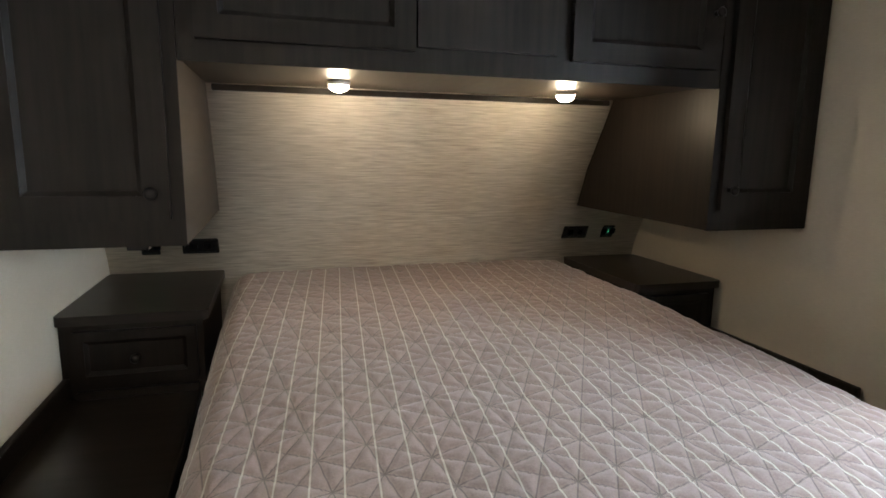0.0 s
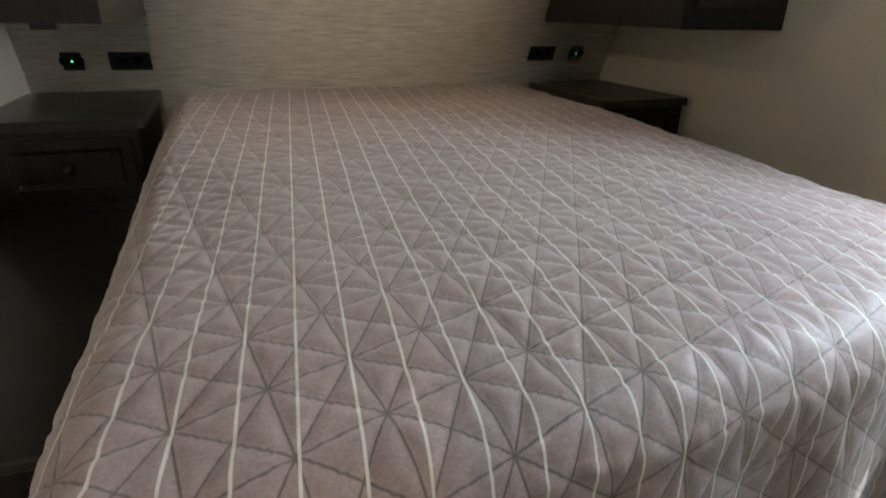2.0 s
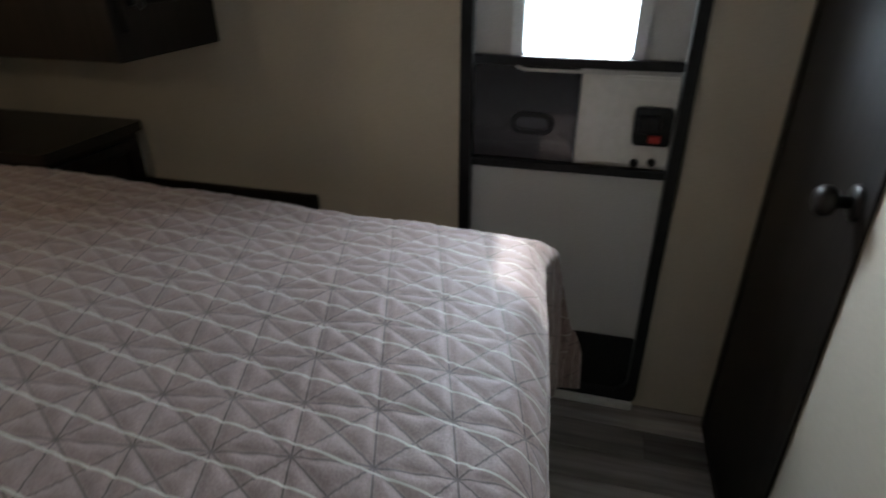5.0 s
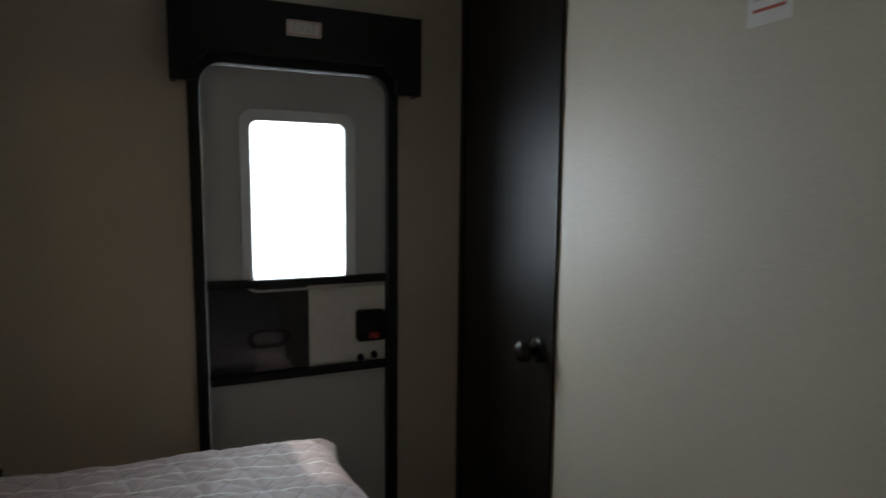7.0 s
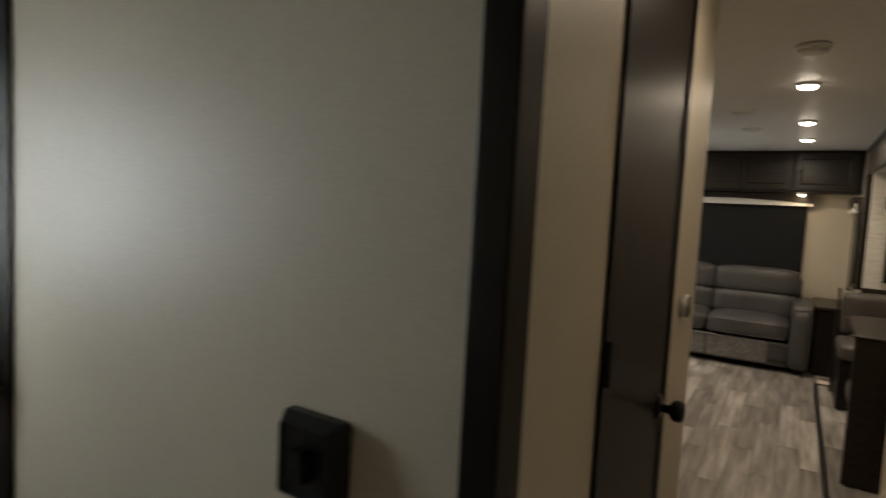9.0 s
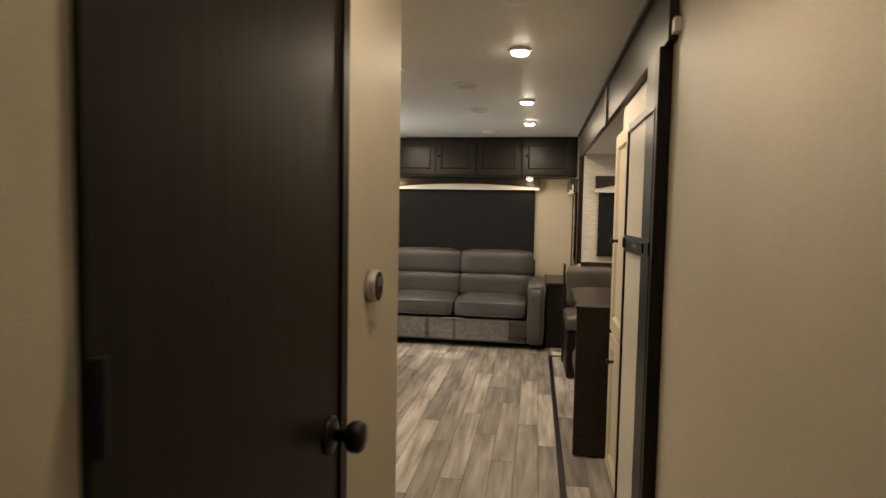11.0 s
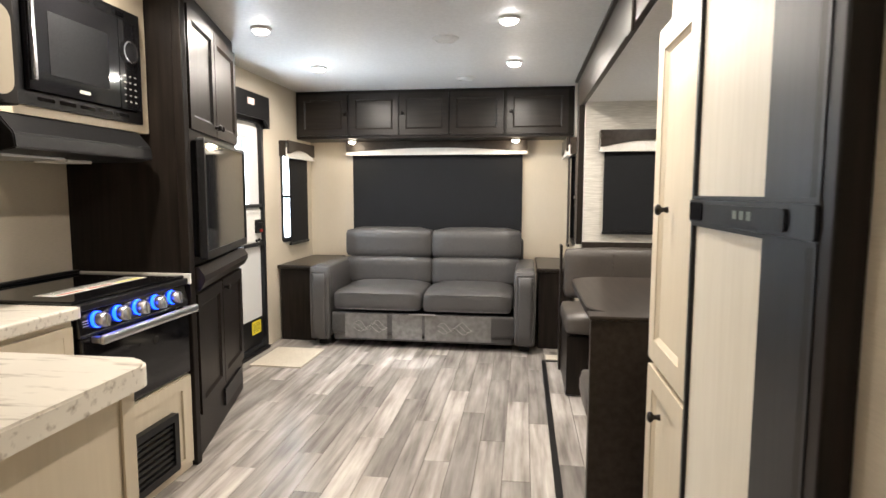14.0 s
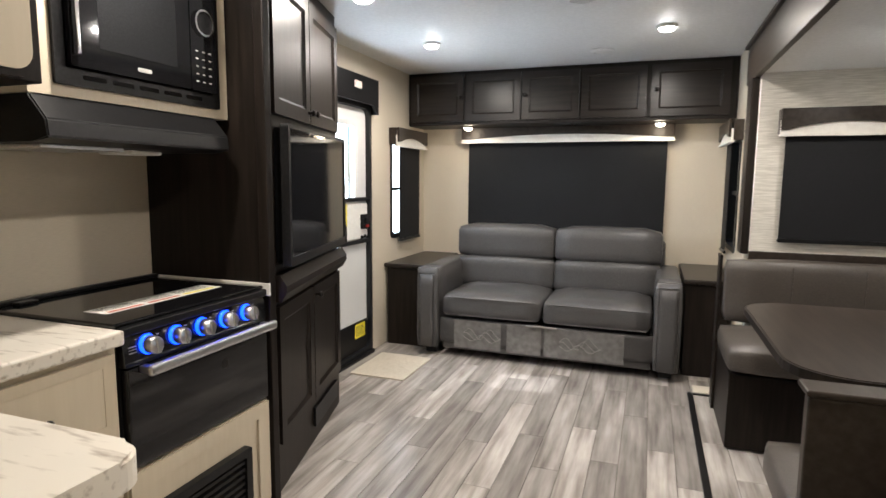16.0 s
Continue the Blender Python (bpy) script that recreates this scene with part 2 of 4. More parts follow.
def lathe(m, u, v, profile, n=16, bm=None):
    """A turned shape on a plane: profile of (w, radius)."""
    bm = bm or bmesh.new()
    rows = []
    for w, r in profile:
        rows.append([bm.verts.new(m(u + r * math.cos(2 * math.pi * i / n), v + r * math.sin(2 * math.pi * i / n), w)) for i in range(n)])
    for a, b in zip(rows, rows[1:]):
        for i in range(n):
            j = (i + 1) % n
            bm.faces.new((a[i], a[j], b[j], b[i]))
    bm.faces.new(rows[0])
    bm.faces.new(rows[-1])
    return bm


KNOB = ((0, 0.009), (0.004, 0.008), (0.010, 0.006), (0.016, 0.007), (0.020, 0.013), (0.026, 0.015), (0.031, 0.011), (0.033, 0.004))


def cab_door(parent, m, u0, v0, u1, v1, material, knob=None, rail=0.055, name="door", thick=0.019):
    """A frame-and-panel door with a moulded recess, and its knob."""
    bm = ring(m, rr(u0, v0, u1, v1, 0.003, 1), rr(u0 + rail, v0 + rail, u1 - rail, v1 - rail, 0.002, 1), 0.001, thick)
    ring(m, rr(u0 + rail - 0.001, v0 + rail - 0.001, u1 - rail + 0.001, v1 - rail + 0.001, 0.002, 1),
         rr(u0 + rail + 0.012, v0 + rail + 0.012, u1 - rail - 0.012, v1 - rail - 0.012, 0.002, 1), 0.002, thick - 0.002, bm, thick - 0.010)
    plate(m, rr(u0 + rail, v0 + rail, u1 - rail, v1 - rail, 0.002, 1), 0.002, thick - 0.011, bm)
    d = part(name, bm, material, parent)
    if knob:
        mk = lambda u, v, w: m(u, v, w + thick)
        part("knob", lathe(mk, knob[0], knob[1], KNOB), BRONZE, d, "dark bronze round knob", True)
    return d


def slab_wall(name, m, u0, u1, v0, v1, w0, w1, holes, material, label):
    """A wall with rectangular openings that go through it."""
    bm = bmesh.new()

    def block(a, b, c, d):
        if b - a > 1e-4 and d - c > 1e-4:
            plate(m, [(a, c), (b, c), (b, d), (a, d)], w0, w1, bm)

    at = u0
    for a, b, c, d in sorted(holes):
        block(at, a, v0, v1)
        block(a, b, v0, c)
        block(a, b, d, v1)
        at = b
    block(at, u1, v0, v1)
    return tagged(link(name, bm, material), label, "wall", kind="structure")


def text_mesh(name, body, size, matrix, material, parent, extrude=0.0008):
    cu = bpy.data.curves.new(name, "FONT")
    cu.body = body
    cu.size = size
    cu.extrude = extrude
    cu.align_x = "CENTER"
    cu.align_y = "CENTER"
    tmp = bpy.data.objects.new(name, cu)
    me = bpy.data.meshes.new_from_object(tmp)
    bpy.data.objects.remove(tmp)
    me.transform(matrix)
    me.materials.append(material)
    ob = new(name, me)
    ob.parent = parent
    return ob

# ---- structure ----
W, WB, HC, YP, YF = 2.34, 2.375, 2.04, -6.33, -8.95
ground = tagged(link("ground", plate(level(-0.75), [(-400, -400), (400, -400), (400, 400), (-400, 400)], -0.2, 0), CONCRETE),
                "pale concrete yard outside the windows", "ground", kind="structure")
floor = tagged(link("floor", plate(level(0), [(-0.1, YF - 0.1), (3.3, YF - 0.1), (3.3, 0.1), (-0.1, 0.1)], -0.08, -0.006), BASE),
               "grey wood-look vinyl plank floor through the trailer", "floor", kind="structure")
tagged(link("ceiling", plate(level(HC), [(-0.05, YF - 0.1), (W + 0.085, YF - 0.1), (W + 0.085, 0.05), (-0.05, 0.05)], 0.0, 0.05), CEILING),
       "smooth white vinyl ceiling panel", "ceiling", kind="structure")

BED_DOOR = (-7.13, -6.565, 0.03, 1.725)
LIV_DOOR = (-1.66, -1.02, 0.03, 1.70)
LEFT_WIN = (-0.66, -0.20, 0.80, 1.50)
slab_wall("wall_west", east(0), YF, 0.05, 0, HC, -0.05, 0,
          [BED_DOOR, LIV_DOOR, LEFT_WIN], WALLPAPER, "beige woven-texture wallpaper on the door-side wall")
slab_wall("wall_north", south(0), -0.05, W + 0.05, 0, HC, -0.05, 0, [], WALLPAPER, "cream textured wallpaper behind the sofa")
slab_wall("wall_bedroom_east", west(WB), YF, YP, 0, HC, -0.05, 0, [], WALLPAPER, "beige wallpaper wall beside the bed")
slab_wall("wall_east", west(W), YP, 0.05, 0, HC, -0.05, 0,
          [(-4.36, -1.12, 0, 1.80), (-0.62, -0.20, 0.80, 1.50)], WALLPAPER, "beige wallpaper wall with the slide-out opening")
slab_wall("wall_partition", south(YP), 0.0, 1.602, 0, HC, -0.05, 0, [(0.05, 0.575, 0, 1.97)], WALLPAPER,
          "beige woven wallpaper partition between bedroom and bathroom")
slab_wall("wall_corridor", east(1.60), YP + 0.05, -4.81, 0, HC, -0.05, 0, [(-5.85, -5.245, 0, 1.97)], WALLPAPER,
          "beige wallpaper wall of the corridor with the bathroom door")
slab_wall("wall_kitchen", north(-4.81), 0.0, 1.549, 0, HC, -0.05, 0, [], WALLPAPER, "beige wallpaper wall at the end of the kitchen")
slab_wall("wall_bath_back", east(0.75), YP + 0.05, -4.90, 0, HC, -0.04, 0, [], WALLPAPER, "plain wall inside the bathroom")


def front_wall():
    """The bedroom's front wall, which leans and curves towards the ceiling."""
    prof = [(-8.90, 0.0), (-8.90, 0.72), (-8.86, 0.90), (-8.79, 1.05), (-8.70, 1.22), (-8.60, 1.38), (-8.49, 1.55), (-8.36, 1.75), (-8.2, 2.05)]
    bm = bmesh.new()
    rows = [[bm.verts.new((x, y + d, z)) for y, z in prof] for x, d in ((-0.05, 0), (W + 0.085, 0), (W + 0.085, -0.06), (-0.05, -0.06))]
    for q in range(4):
        a, b = rows[q], rows[(q + 1) % 4]
        for i in range(len(prof) - 1):
            bm.faces.new((a[i], a[i + 1], b[i + 1], b[i]))
    return tagged(link("wall_front", bm, ACCENT, smooth=True), "curved front wall in grey-beige streaked wallpaper", "wall", kind="structure")


front_wall()
# slide-out shell
slab_wall("wall_slide_north", south(-1.19), W, 3.2, 0, 1.80, -0.05, 0, [(2.50, 3.0, 0.95, 1.44)], LINEN, "light linen-look wallpaper in the slide-out")
slab_wall("wall_slide_east", west(3.15), -4.5, -1.19, 0, 1.80, -0.05, 0, [(-2.75, -1.75, 0.95, 1.44)], LINEN, "linen-look wallpaper behind the dinette")
slab_wall("wall_slide_south", north(-4.46), W + 0.055, 3.2, 0, 1.80, -0.05, 0, [], LINEN, "end wall of the slide-out")
tagged(link("ceiling_slide", plate(level(1.78), [(W - 0.02, -4.5), (3.2, -4.5), (3.2, -1.15), (W - 0.02, -1.15)], 0.0, 0.04), CEILING),
       "white ceiling of the slide-out", "ceiling", kind="structure")


def trim(name, lo, hi, label, material=None, bevel=0.004):
    return tagged(link(name, box(lo, hi, bevel), material or ESPRESSO), label, "trim", kind="structure")


trim("trim_doorway", (1.603, YP - 0.022, 0), (1.645, -6.29, HC - 0.001), "dark wooden jamb of the bedroom doorway")
trim("trim_doorway_head", (1.646, YP - 0.02, 1.96), (W, -6.29, HC - 0.001), "dark wooden head of the bedroom doorway")
# slide fascia with its flange and joint cover
trim("trim_fascia", (2.312, -4.46, 1.765), (W - 0.001, -0.86, 1.965), "dark wooden fascia over the slide-out", BROWN)
trim("trim_fascia_lip", (2.295, -4.46, 1.965), (W - 0.001, -0.84, 1.985), "dark top moulding of the slide fascia", BROWN)
trim("trim_fascia_joint", (2.300, -3.02, 1.74), (2.311, -2.93, 1.962), "joint cover of the slide fascia", BROWN)
trim("trim_flange_near", (2.300, -4.405, 0), (2.339, -4.34, 1.764), "dark vertical flange of the slide-out", ESPRESSO)
trim("trim_flange_inner", (2.304, -4.338, 0), (2.332, -4.19, 1.764), "blue-black edge trim beside the fridge", BLUEBLACK)
trim("trim_flange_far", (2.300, -1.16, 0.84), (2.339, -1.02, 1.764), "dark vertical flange at the far end of the slide", ESPRESSO)
trim("trim_floor_strip", (2.085, -4.4, 0.0), (2.115, -1.08, 0.007), "black floor strip along the slide-out", BLACK, 0.002)
trim("trim_floor_strip_end", (2.116, -1.10, 0.0), (2.30, -1.08, 0.007), "black floor strip end of the slide-out", BLACK, 0.002)
trim("baseboard_slide", (2.335, -1.187, 0.80), (3.15, -1.195 - 0.01, 0.86), "dark rail above the dinette backrest", BROWN)


# ---- interior doors ----
def flush_door(name, m, u0, u1, v1, knob, label, ku):
    d = tagged(link(name, ring(m, rr(u0, 0.0, u1, v1, 0.002, 1), rr(u0 + 0.032, 0.0005, u1 - 0.032, v1 - 0.032, 0.002, 1), -0.045, 0.008), ESPRESSO),
               label, "door", kind="structure")
    leaf = part("leaf", plate(m, rr(u0 + 0.033, 0.012, u1 - 0.033, v1 - 0.034, 0.003, 1), -0.03, 0.003), ESPRESSO, d)
    part("rosette", lathe(m, ku, knob, ((0.002, 0.033), (0.008, 0.033), (0.012, 0.026), (0.014, 0.014)), 20), BRONZE, leaf, "", True)
    part("door_knob", lathe(m, ku, knob, ((0.012, 0.011), (0.032, 0.011), (0.036, 0.020), (0.044, 0.027), (0.058, 0.028), (0.066, 0.022), (0.069, 0.008)), 20), BRONZE, leaf,
         "dark bronze door knob", True)
    return d


flush_door("door_1", south(YP), 0.03, 0.592, 1.985, 0.965, "closed dark-stained bathroom door in the bedroom partition", 0.525)
flush_door("door_2", east(1.60), -5.86, -5.235, 1.985, 0.863, "closed dark-stained bathroom door in the corridor", -5.315)
for y, z in ((-5.853, 0.3), (-5.853, 1.05), (-5.853, 1.72)):
    h = tagged(link("hinge", lathe(level(z), 1.611, y, ((0, 0.006), (0.002, 0.007), (0.08, 0.007), (0.082, 0.006)), 10), BLACK), "black hinge barrel of the bathroom door", "hinge",
               "bathroom door hinges")


def exit_door(name, hole, top, va, side, label, full):
    """An entrance door: black jamb, moulded skin with a window, screen-door bar and latch, valance above."""
    u0, u1, v0, v1 = hole
    m = east(0)
    d = tagged(link(name, ring(m, rr(u0 - 0.02, v0 - 0.03, u1 + 0.02, v1 + 0.03, 0.05), rr(u0 + 0.012, v0 + 0.02, u1 - 0.012, v1 - 0.01, 0.06), -0.05, 0.012), BLUEBLACK),
               label, "door", kind="structure")
    cu = (u0 + u1) / 2
    w0, w1, wz0, wz1 = cu - 0.14, cu + 0.14, 1.09, 1.567
    skin = ring(m, rr(u0 + 0.013, 0.045, u1 - 0.013, v1 - 0.012, 0.055), rr(w0, wz0, w1, wz1, 0.025), -0.045, -0.020)
    leaf = part("door_leaf", skin, DOORSKIN, d, "pale grey moulded door skin")
    part("window_frame", ring(m, rr(w0 - 0.03, wz0 - 0.03, w1 + 0.03, wz1 + 0.03, 0.045), rr(w0 + 0.001, wz0 + 0.001, w1 - 0.001, wz1 - 0.001, 0.024), -0.020, -0.006, None, -0.014), DOORSKIN, leaf)
    g = part("pane", plate(m, rr(w0, wz0, w1, wz1, 0.025), -0.036, -0.031), GLASS, leaf, "clear window pane full of daylight")
    g.visible_shadow = False
    bar = part("screen_bar", box((-0.018, u0 + 0.014, 1.075), (0.006, u1 - 0.014, 1.10)), BLUEBLACK, d)
    part("screen_bar", box((-0.018, u0 + 0.014, 0.79), (0.006, u1 - 0.014, 0.815)), BLUEBLACK, d)
    part("slide_panel", plate(m, rr(u0 + 0.016, 0.812, cu + 0.02, 1.074, 0.01), -0.016, -0.008), GLOSS, d, "black plastic sliding panel")
    part("pull_dish", ring(m, rr(cu - 0.16, 0.89, cu - 0.04, 0.95, 0.028), rr(cu - 0.145, 0.902, cu - 0.055, 0.938, 0.017), -0.009, -0.003), BLACK, d)
    part("latch_panel", plate(m, rr(cu + 0.022, 0.825, u1 - 0.016, 1.06, 0.012), -0.019, -0.009), WHITE, d, "white plastic latch panel")
    part("latch_recess", plate(m, rr(cu + 0.03, 1.035, u1 - 0.02, 1.052, 0.005), -0.010, -0.005), WHITE, d)
    lat = part("latch", plate(m, rr(u1 - 0.115, 0.885, u1 - 0.02, 0.985, 0.012), -0.010, 0.010), BLACK, d, "black latch with lever")
    part("lever", box((0.008, u1 - 0.105, 0.92), (0.030, u1 - 0.05, 0.965), 0.006), BLACK, lat)
    part("lever_tip", box((0.009, u1 - 0.075, 0.895), (0.022, u1 - 0.045, 0.915), 0.003), RED, lat, "small red thumb catch")
    part("screw_cap", lathe(m, u1 - 0.10, 0.83, ((-0.009, 0.012), (0.003, 0.010), (0.006, 0.004)), 12), BLACK, d, "", True)
    part("screw_cap", lathe(m, u1 - 0.055, 0.835, ((-0.009, 0.012), (0.003, 0.010), (0.006, 0.004)), 12), BLACK, d, "", True)
    part("kick_plate", plate(m, rr(u0 + 0.014, 0.046, u1 - 0.014, 0.25, 0.004), -0.019, -0.012), BLACK, d, "black kick plate")
    part("threshold", box((0.0125, u0 - 0.01, 0.0005), (0.036, u1 + 0.01, 0.024), 0.005), WHITE if not full else BLACK, d, "aluminium threshold strip")
    if full:
        lab = part("warning_label", plate(m, rr(u1 - 0.20, 0.14, u1 - 0.06, 0.235, 0.003), -0.011, -0.009), YELLOW, d, "yellow warning label")
        for k in range(6):
            part("print_bar", plate(m, rr(u1 - 0.19, 0.155 + k * 0.012, u1 - 0.07 - 0.01 * (k % 3), 0.159 + k * 0.012, 0.0006, 1), -0.0088, -0.0085), INK, lab)
        part("warning_sticker", plate(m, rr(cu - 0.01, 0.92, cu + 0.018, 1.06, 0.003), -0.007, -0.005), YELLOW, d, "yellow sticker strip")
    # valance box over the door
    v = thing("door_valance", "black fabric-wrapped valance box over the exit door", "valance")
    u2, u3, vm = u0 + 0.0, u1 - 0.0, v1 + 0.012
    part("face", plate(east(0), [(va[0], va[2]), (u2, va[2]), (u2, vm - 0.04), (u2 + 0.04, vm), (u3 - 0.04, vm), (u3, vm - 0.04), (u3, va[2]), (va[1], va[2]), (va[1], va[3]), (va[0], va[3])],
                       0.042, 0.06), BLACK, v)
    part("end_board", box((0.001, va[0], va[2]), (0.0415, va[0] + 0.015, va[3] - 0.001), 0.003), BLACK, v)
    part("end_board", box((0.001, va[1] - 0.015, va[2]), (0.0415, va[1], va[3] - 0.001), 0.003), BLACK, v)
    part("top_board", box((0.001, va[0] + 0.016, va[3] - 0.016), (0.0415, va[1] - 0.016, va[3] - 0.001), 0.003), BLACK, v)
    sy = side
    s = tagged(link("exit_sign", plate(east(0.06), rr(sy - 0.048, 1.795, sy + 0.048, 1.838, 0.004), 0.0005, 0.004), PAPER), "small white exit sign with grey letters on the valance", "sign")
    part("border", ring(east(0.064), rr(sy - 0.045, 1.798, sy + 0.045, 1.835, 0.003), rr(sy - 0.043, 1.80, sy + 0.043, 1.833, 0.002), 0.0002, 0.0008), RUST, s)
    mt = Matrix(((0, 0, 1, 0.0645), (1, 0, 0, sy), (0, 1, 0, 1.8165), (0, 0, 0, 1)))
    text_mesh("lettering", "EXIT", 0.034, mt, SILVER, s)
    return d


exit_door("door_3", BED_DOOR, 1.725, (-7.19, -6.486, 1.655, 1.884), -6.84, "closed exit door of the bedroom with daylight in its window", False)
exit_door("door_4", LIV_DOOR, 1.70, (-1.70, -0.985, 1.655, 1.882), -1.28, "closed entrance door of the living area with bright window", True)


# ---- windows of the living end ----
def side_window(name, m, hole, label):
    u0, u1, v0, v1 = hole
    w = tagged(link(name, ring(m, rr(u0 - 0.02, v0 - 0.02, u1 + 0.02, v1 + 0.02, 0.04), rr(u0 + 0.012, v0 + 0.012, u1 - 0.012, v1 - 0.012, 0.03), -0.05, 0.008), BLACK), label, "window",
               kind="structure")
    g = part("pane", plate(m, rr(u0, v0, u1, v1, 0.03), -0.036, -0.032), GLASS, w)
    g.visible_shadow = False
    part("mullion", plate(m, rr(u0 + 0.01, (v0 + v1) / 2 - 0.012, u1 - 0.01, (v0 + v1) / 2 + 0.012, 0.002), -0.031, -0.015), BLACK, w)
    return w


def blind(m, u0, u1, v0, v1, label, w=0.03):
    b = thing("roller_blind", label, "blind")
    part("fabric", plate(m, rr(u0, v0 + 0.012, u1, v1, 0.001, 1), w, w + 0.0025), SHADE, b)
    part("bottom_bar", plate(m, rr(u0 - 0.004, v0, u1 + 0.004, v0 + 0.02, 0.008), w - 0.006, w + 0.010), BLACK, b)
    return b


def valance(m, u0, u1, v0, v1, label, depth=0.10):
    """A padded pelmet with a pale band under an arched dark face."""
    v = thing("window_valance", label, "valance")
    n = 24
    h = v1 - v0
    arch = [(u0 + (u1 - u0) * i / n, v0 + h * (0.16 + 0.30 * math.sin(math.pi * min(1, max(0, (i / n - 0.06) / 0.88))) ** 0.8)) for i in range(n + 1)]
    part("face", plate(m, arch + [(u1, v1), (u0, v1)], depth - 0.010, depth + 0.004), BROWN, v)
    part("band", plate(m, [(u0, v0), (u1, v0), (u1, v0 + h * 0.55), (u0, v0 + h * 0.55)], depth - 0.022, depth - 0.0105), PAPER, v, "cream inner band")
    part("lip", plate(m, rr(u0 - 0.004, v0 - 0.012, u1 + 0.004, v0 - 0.001, 0.002, 1), depth - 0.03, depth + 0.003), PAPER, v)
    for a, b in ((u0, u0 + 0.014), (u1 - 0.014, u1)):
        part("end_board", plate(m, rr(a, v0, b, v1 - 0.001, 0.001, 1), 0.001, depth - 0.0225), BROWN, v)
    part("top_board", plate(m, rr(u0 + 0.015, v1 - 0.015, u1 - 0.015, v1 - 0.001, 0.001, 1), 0.001, depth - 0.0225), BROWN, v)
    return v


side_window("window_1", east(0), LEFT_WIN, "narrow black-framed side window beside the sofa")
side_window("window_2", west(W), (-0.62, -0.20, 0.80, 1.50), "narrow black-framed window with daylight by the slide")
side_window("window_3", south(-1.19), (2.50, 3.0, 0.95, 1.44), "dinette end window behind its blind")
side_window("window_4", west(3.15), (-2.75, -1.75, 0.95, 1.44), "large dinette window in the slide-out")
blind(south(0), 0.41, 1.93, 0.77, 1.60, "black roller blind drawn over the wide rear window")
valance(south(0), 0.369, 1.972, 1.528, 1.636, "dark arched window valance over the rear blind")
blind(east(0), -0.58, -0.18, 0.75, 1.52, "black roller blind half over the side window")
valance(east(0), -0.70, -0.13, 1.475, 1.60, "short brown valance over the side window", 0.08)
valance(west(W), -0.70, -0.13, 1.475, 1.60, "short brown valance by the slide-out", 0.08)
blind(west(W), -0.40, -0.18, 0.75, 1.52, "narrow black roller blind by the slide-out")
blind(south(-1.19), 2.462, 3.03, 0.915, 1.50, "black roller blind drawn behind the dinette")
valance(south(-1.19), 2.43, 3.06, 1.465, 1.59, "brown arched valance over the dinette blind", 0.08)


# ---- ceiling lights, vents ----
def ceiling_light(x, y, z=HC, watts=LAMP_LIVING):
    c = thing("ceiling_light", "small round white LED ceiling light, switched on", "light", "LED ceiling lights")
    m = lambda u, v, w: (u, v, z - w)
    part("rim", ring(m, [(x + 0.055 * math.cos(a * math.pi / 12), y + 0.055 * math.sin(a * math.pi / 12)) for a in range(24)],
                     [(x + 0.042 * math.cos(a * math.pi / 12), y + 0.042 * math.sin(a * math.pi / 12)) for a in range(24)], 0.0005, 0.012, None, 0.016), WHITE, c)
    part("lens", lathe(m, x, y, ((0.001, 0.0415), (0.020, 0.0415), (0.027, 0.032), (0.030, 0.010)), 24), LED_WHITE, c, "glowing lens", True)
    down_light("ceiling_lamp", x, y, z - 0.034, watts, (1.0, 0.86, 0.70), 0.08)


for x, y in ((1.85, -3.43), (1.86, -2.19), (1.87, -1.24), (0.57, -2.18), (0.54, -1.24), (0.60, -3.43)):
    ceiling_light(x, y)
ceiling_light(1.90, -5.35, HC, 5.0)
ceiling_light(2.74, -1.87, 1.78, 4.5)


def air_vent(x, y):
    c = thing("air_vent", "round white ceiling air vent with turned louvres", "vent", "ceiling air vents")
    m = lambda u, v, w: (u, v, HC - w)
    circ = lambda r: [(x + r * math.cos(a * math.pi / 12), y + r * math.sin(a * math.pi / 12)) for a in range(24)]
    part("rim", ring(m, circ(0.075), circ(0.055), 0.0005, 0.006, None, 0.014), WHITE, c)
    for k in range(-2, 3):
        h = math.sqrt(0.053 ** 2 - (0.02 * k) ** 2)
        part("louvre", plate(m, rr(x - h, y + 0.02 * k - 0.006, x + h, y + 0.02 * k + 0.006, 0.002, 1), 0.004, 0.012), WHITE, c)


for y in (-2.71, -1.86, -0.74):
    air_vent(1.50, y)


def return_grille():
    c = thing("ceiling_grille", "rectangular white ceiling return-air grille with slots", "vent")
    m = lambda u, v, w: (u, v, HC - w)
    x0, x1, y0, y1 = 0.84, 1.20, -3.42, -3.06
    part("frame", ring(m, rr(x0, y0, x1, y1, 0.01), rr(x0 + 0.03, y0 + 0.03, x1 - 0.03, y1 - 0.03, 0.004), 0.0005, 0.012), WHITE, c)
    for k in range(11):
        yy = y0 + 0.04 + k * 0.026
        part("slat", plate(m, rr(x0 + 0.031, yy, x1 - 0.031, yy + 0.014, 0.002, 1), 0.002, 0.008), WHITE, c)


return_grille()


def smoke_alarm(x, y):
    c = thing("smoke_alarm", "round white smoke alarm on the ceiling", "alarm")
    m = lambda u, v, w: (u, v, HC - w)
    part("base", lathe(m, x, y, ((0.0005, 0.062), (0.012, 0.064), (0.016, 0.060)), 28), WHITE, c, "", True)
    part("cover", lathe(m, x, y, ((0.016, 0.056), (0.030, 0.052), (0.036, 0.040), (0.038, 0.012)), 28), WHITE, c, "", True)


smoke_alarm(1.86, -4.15)


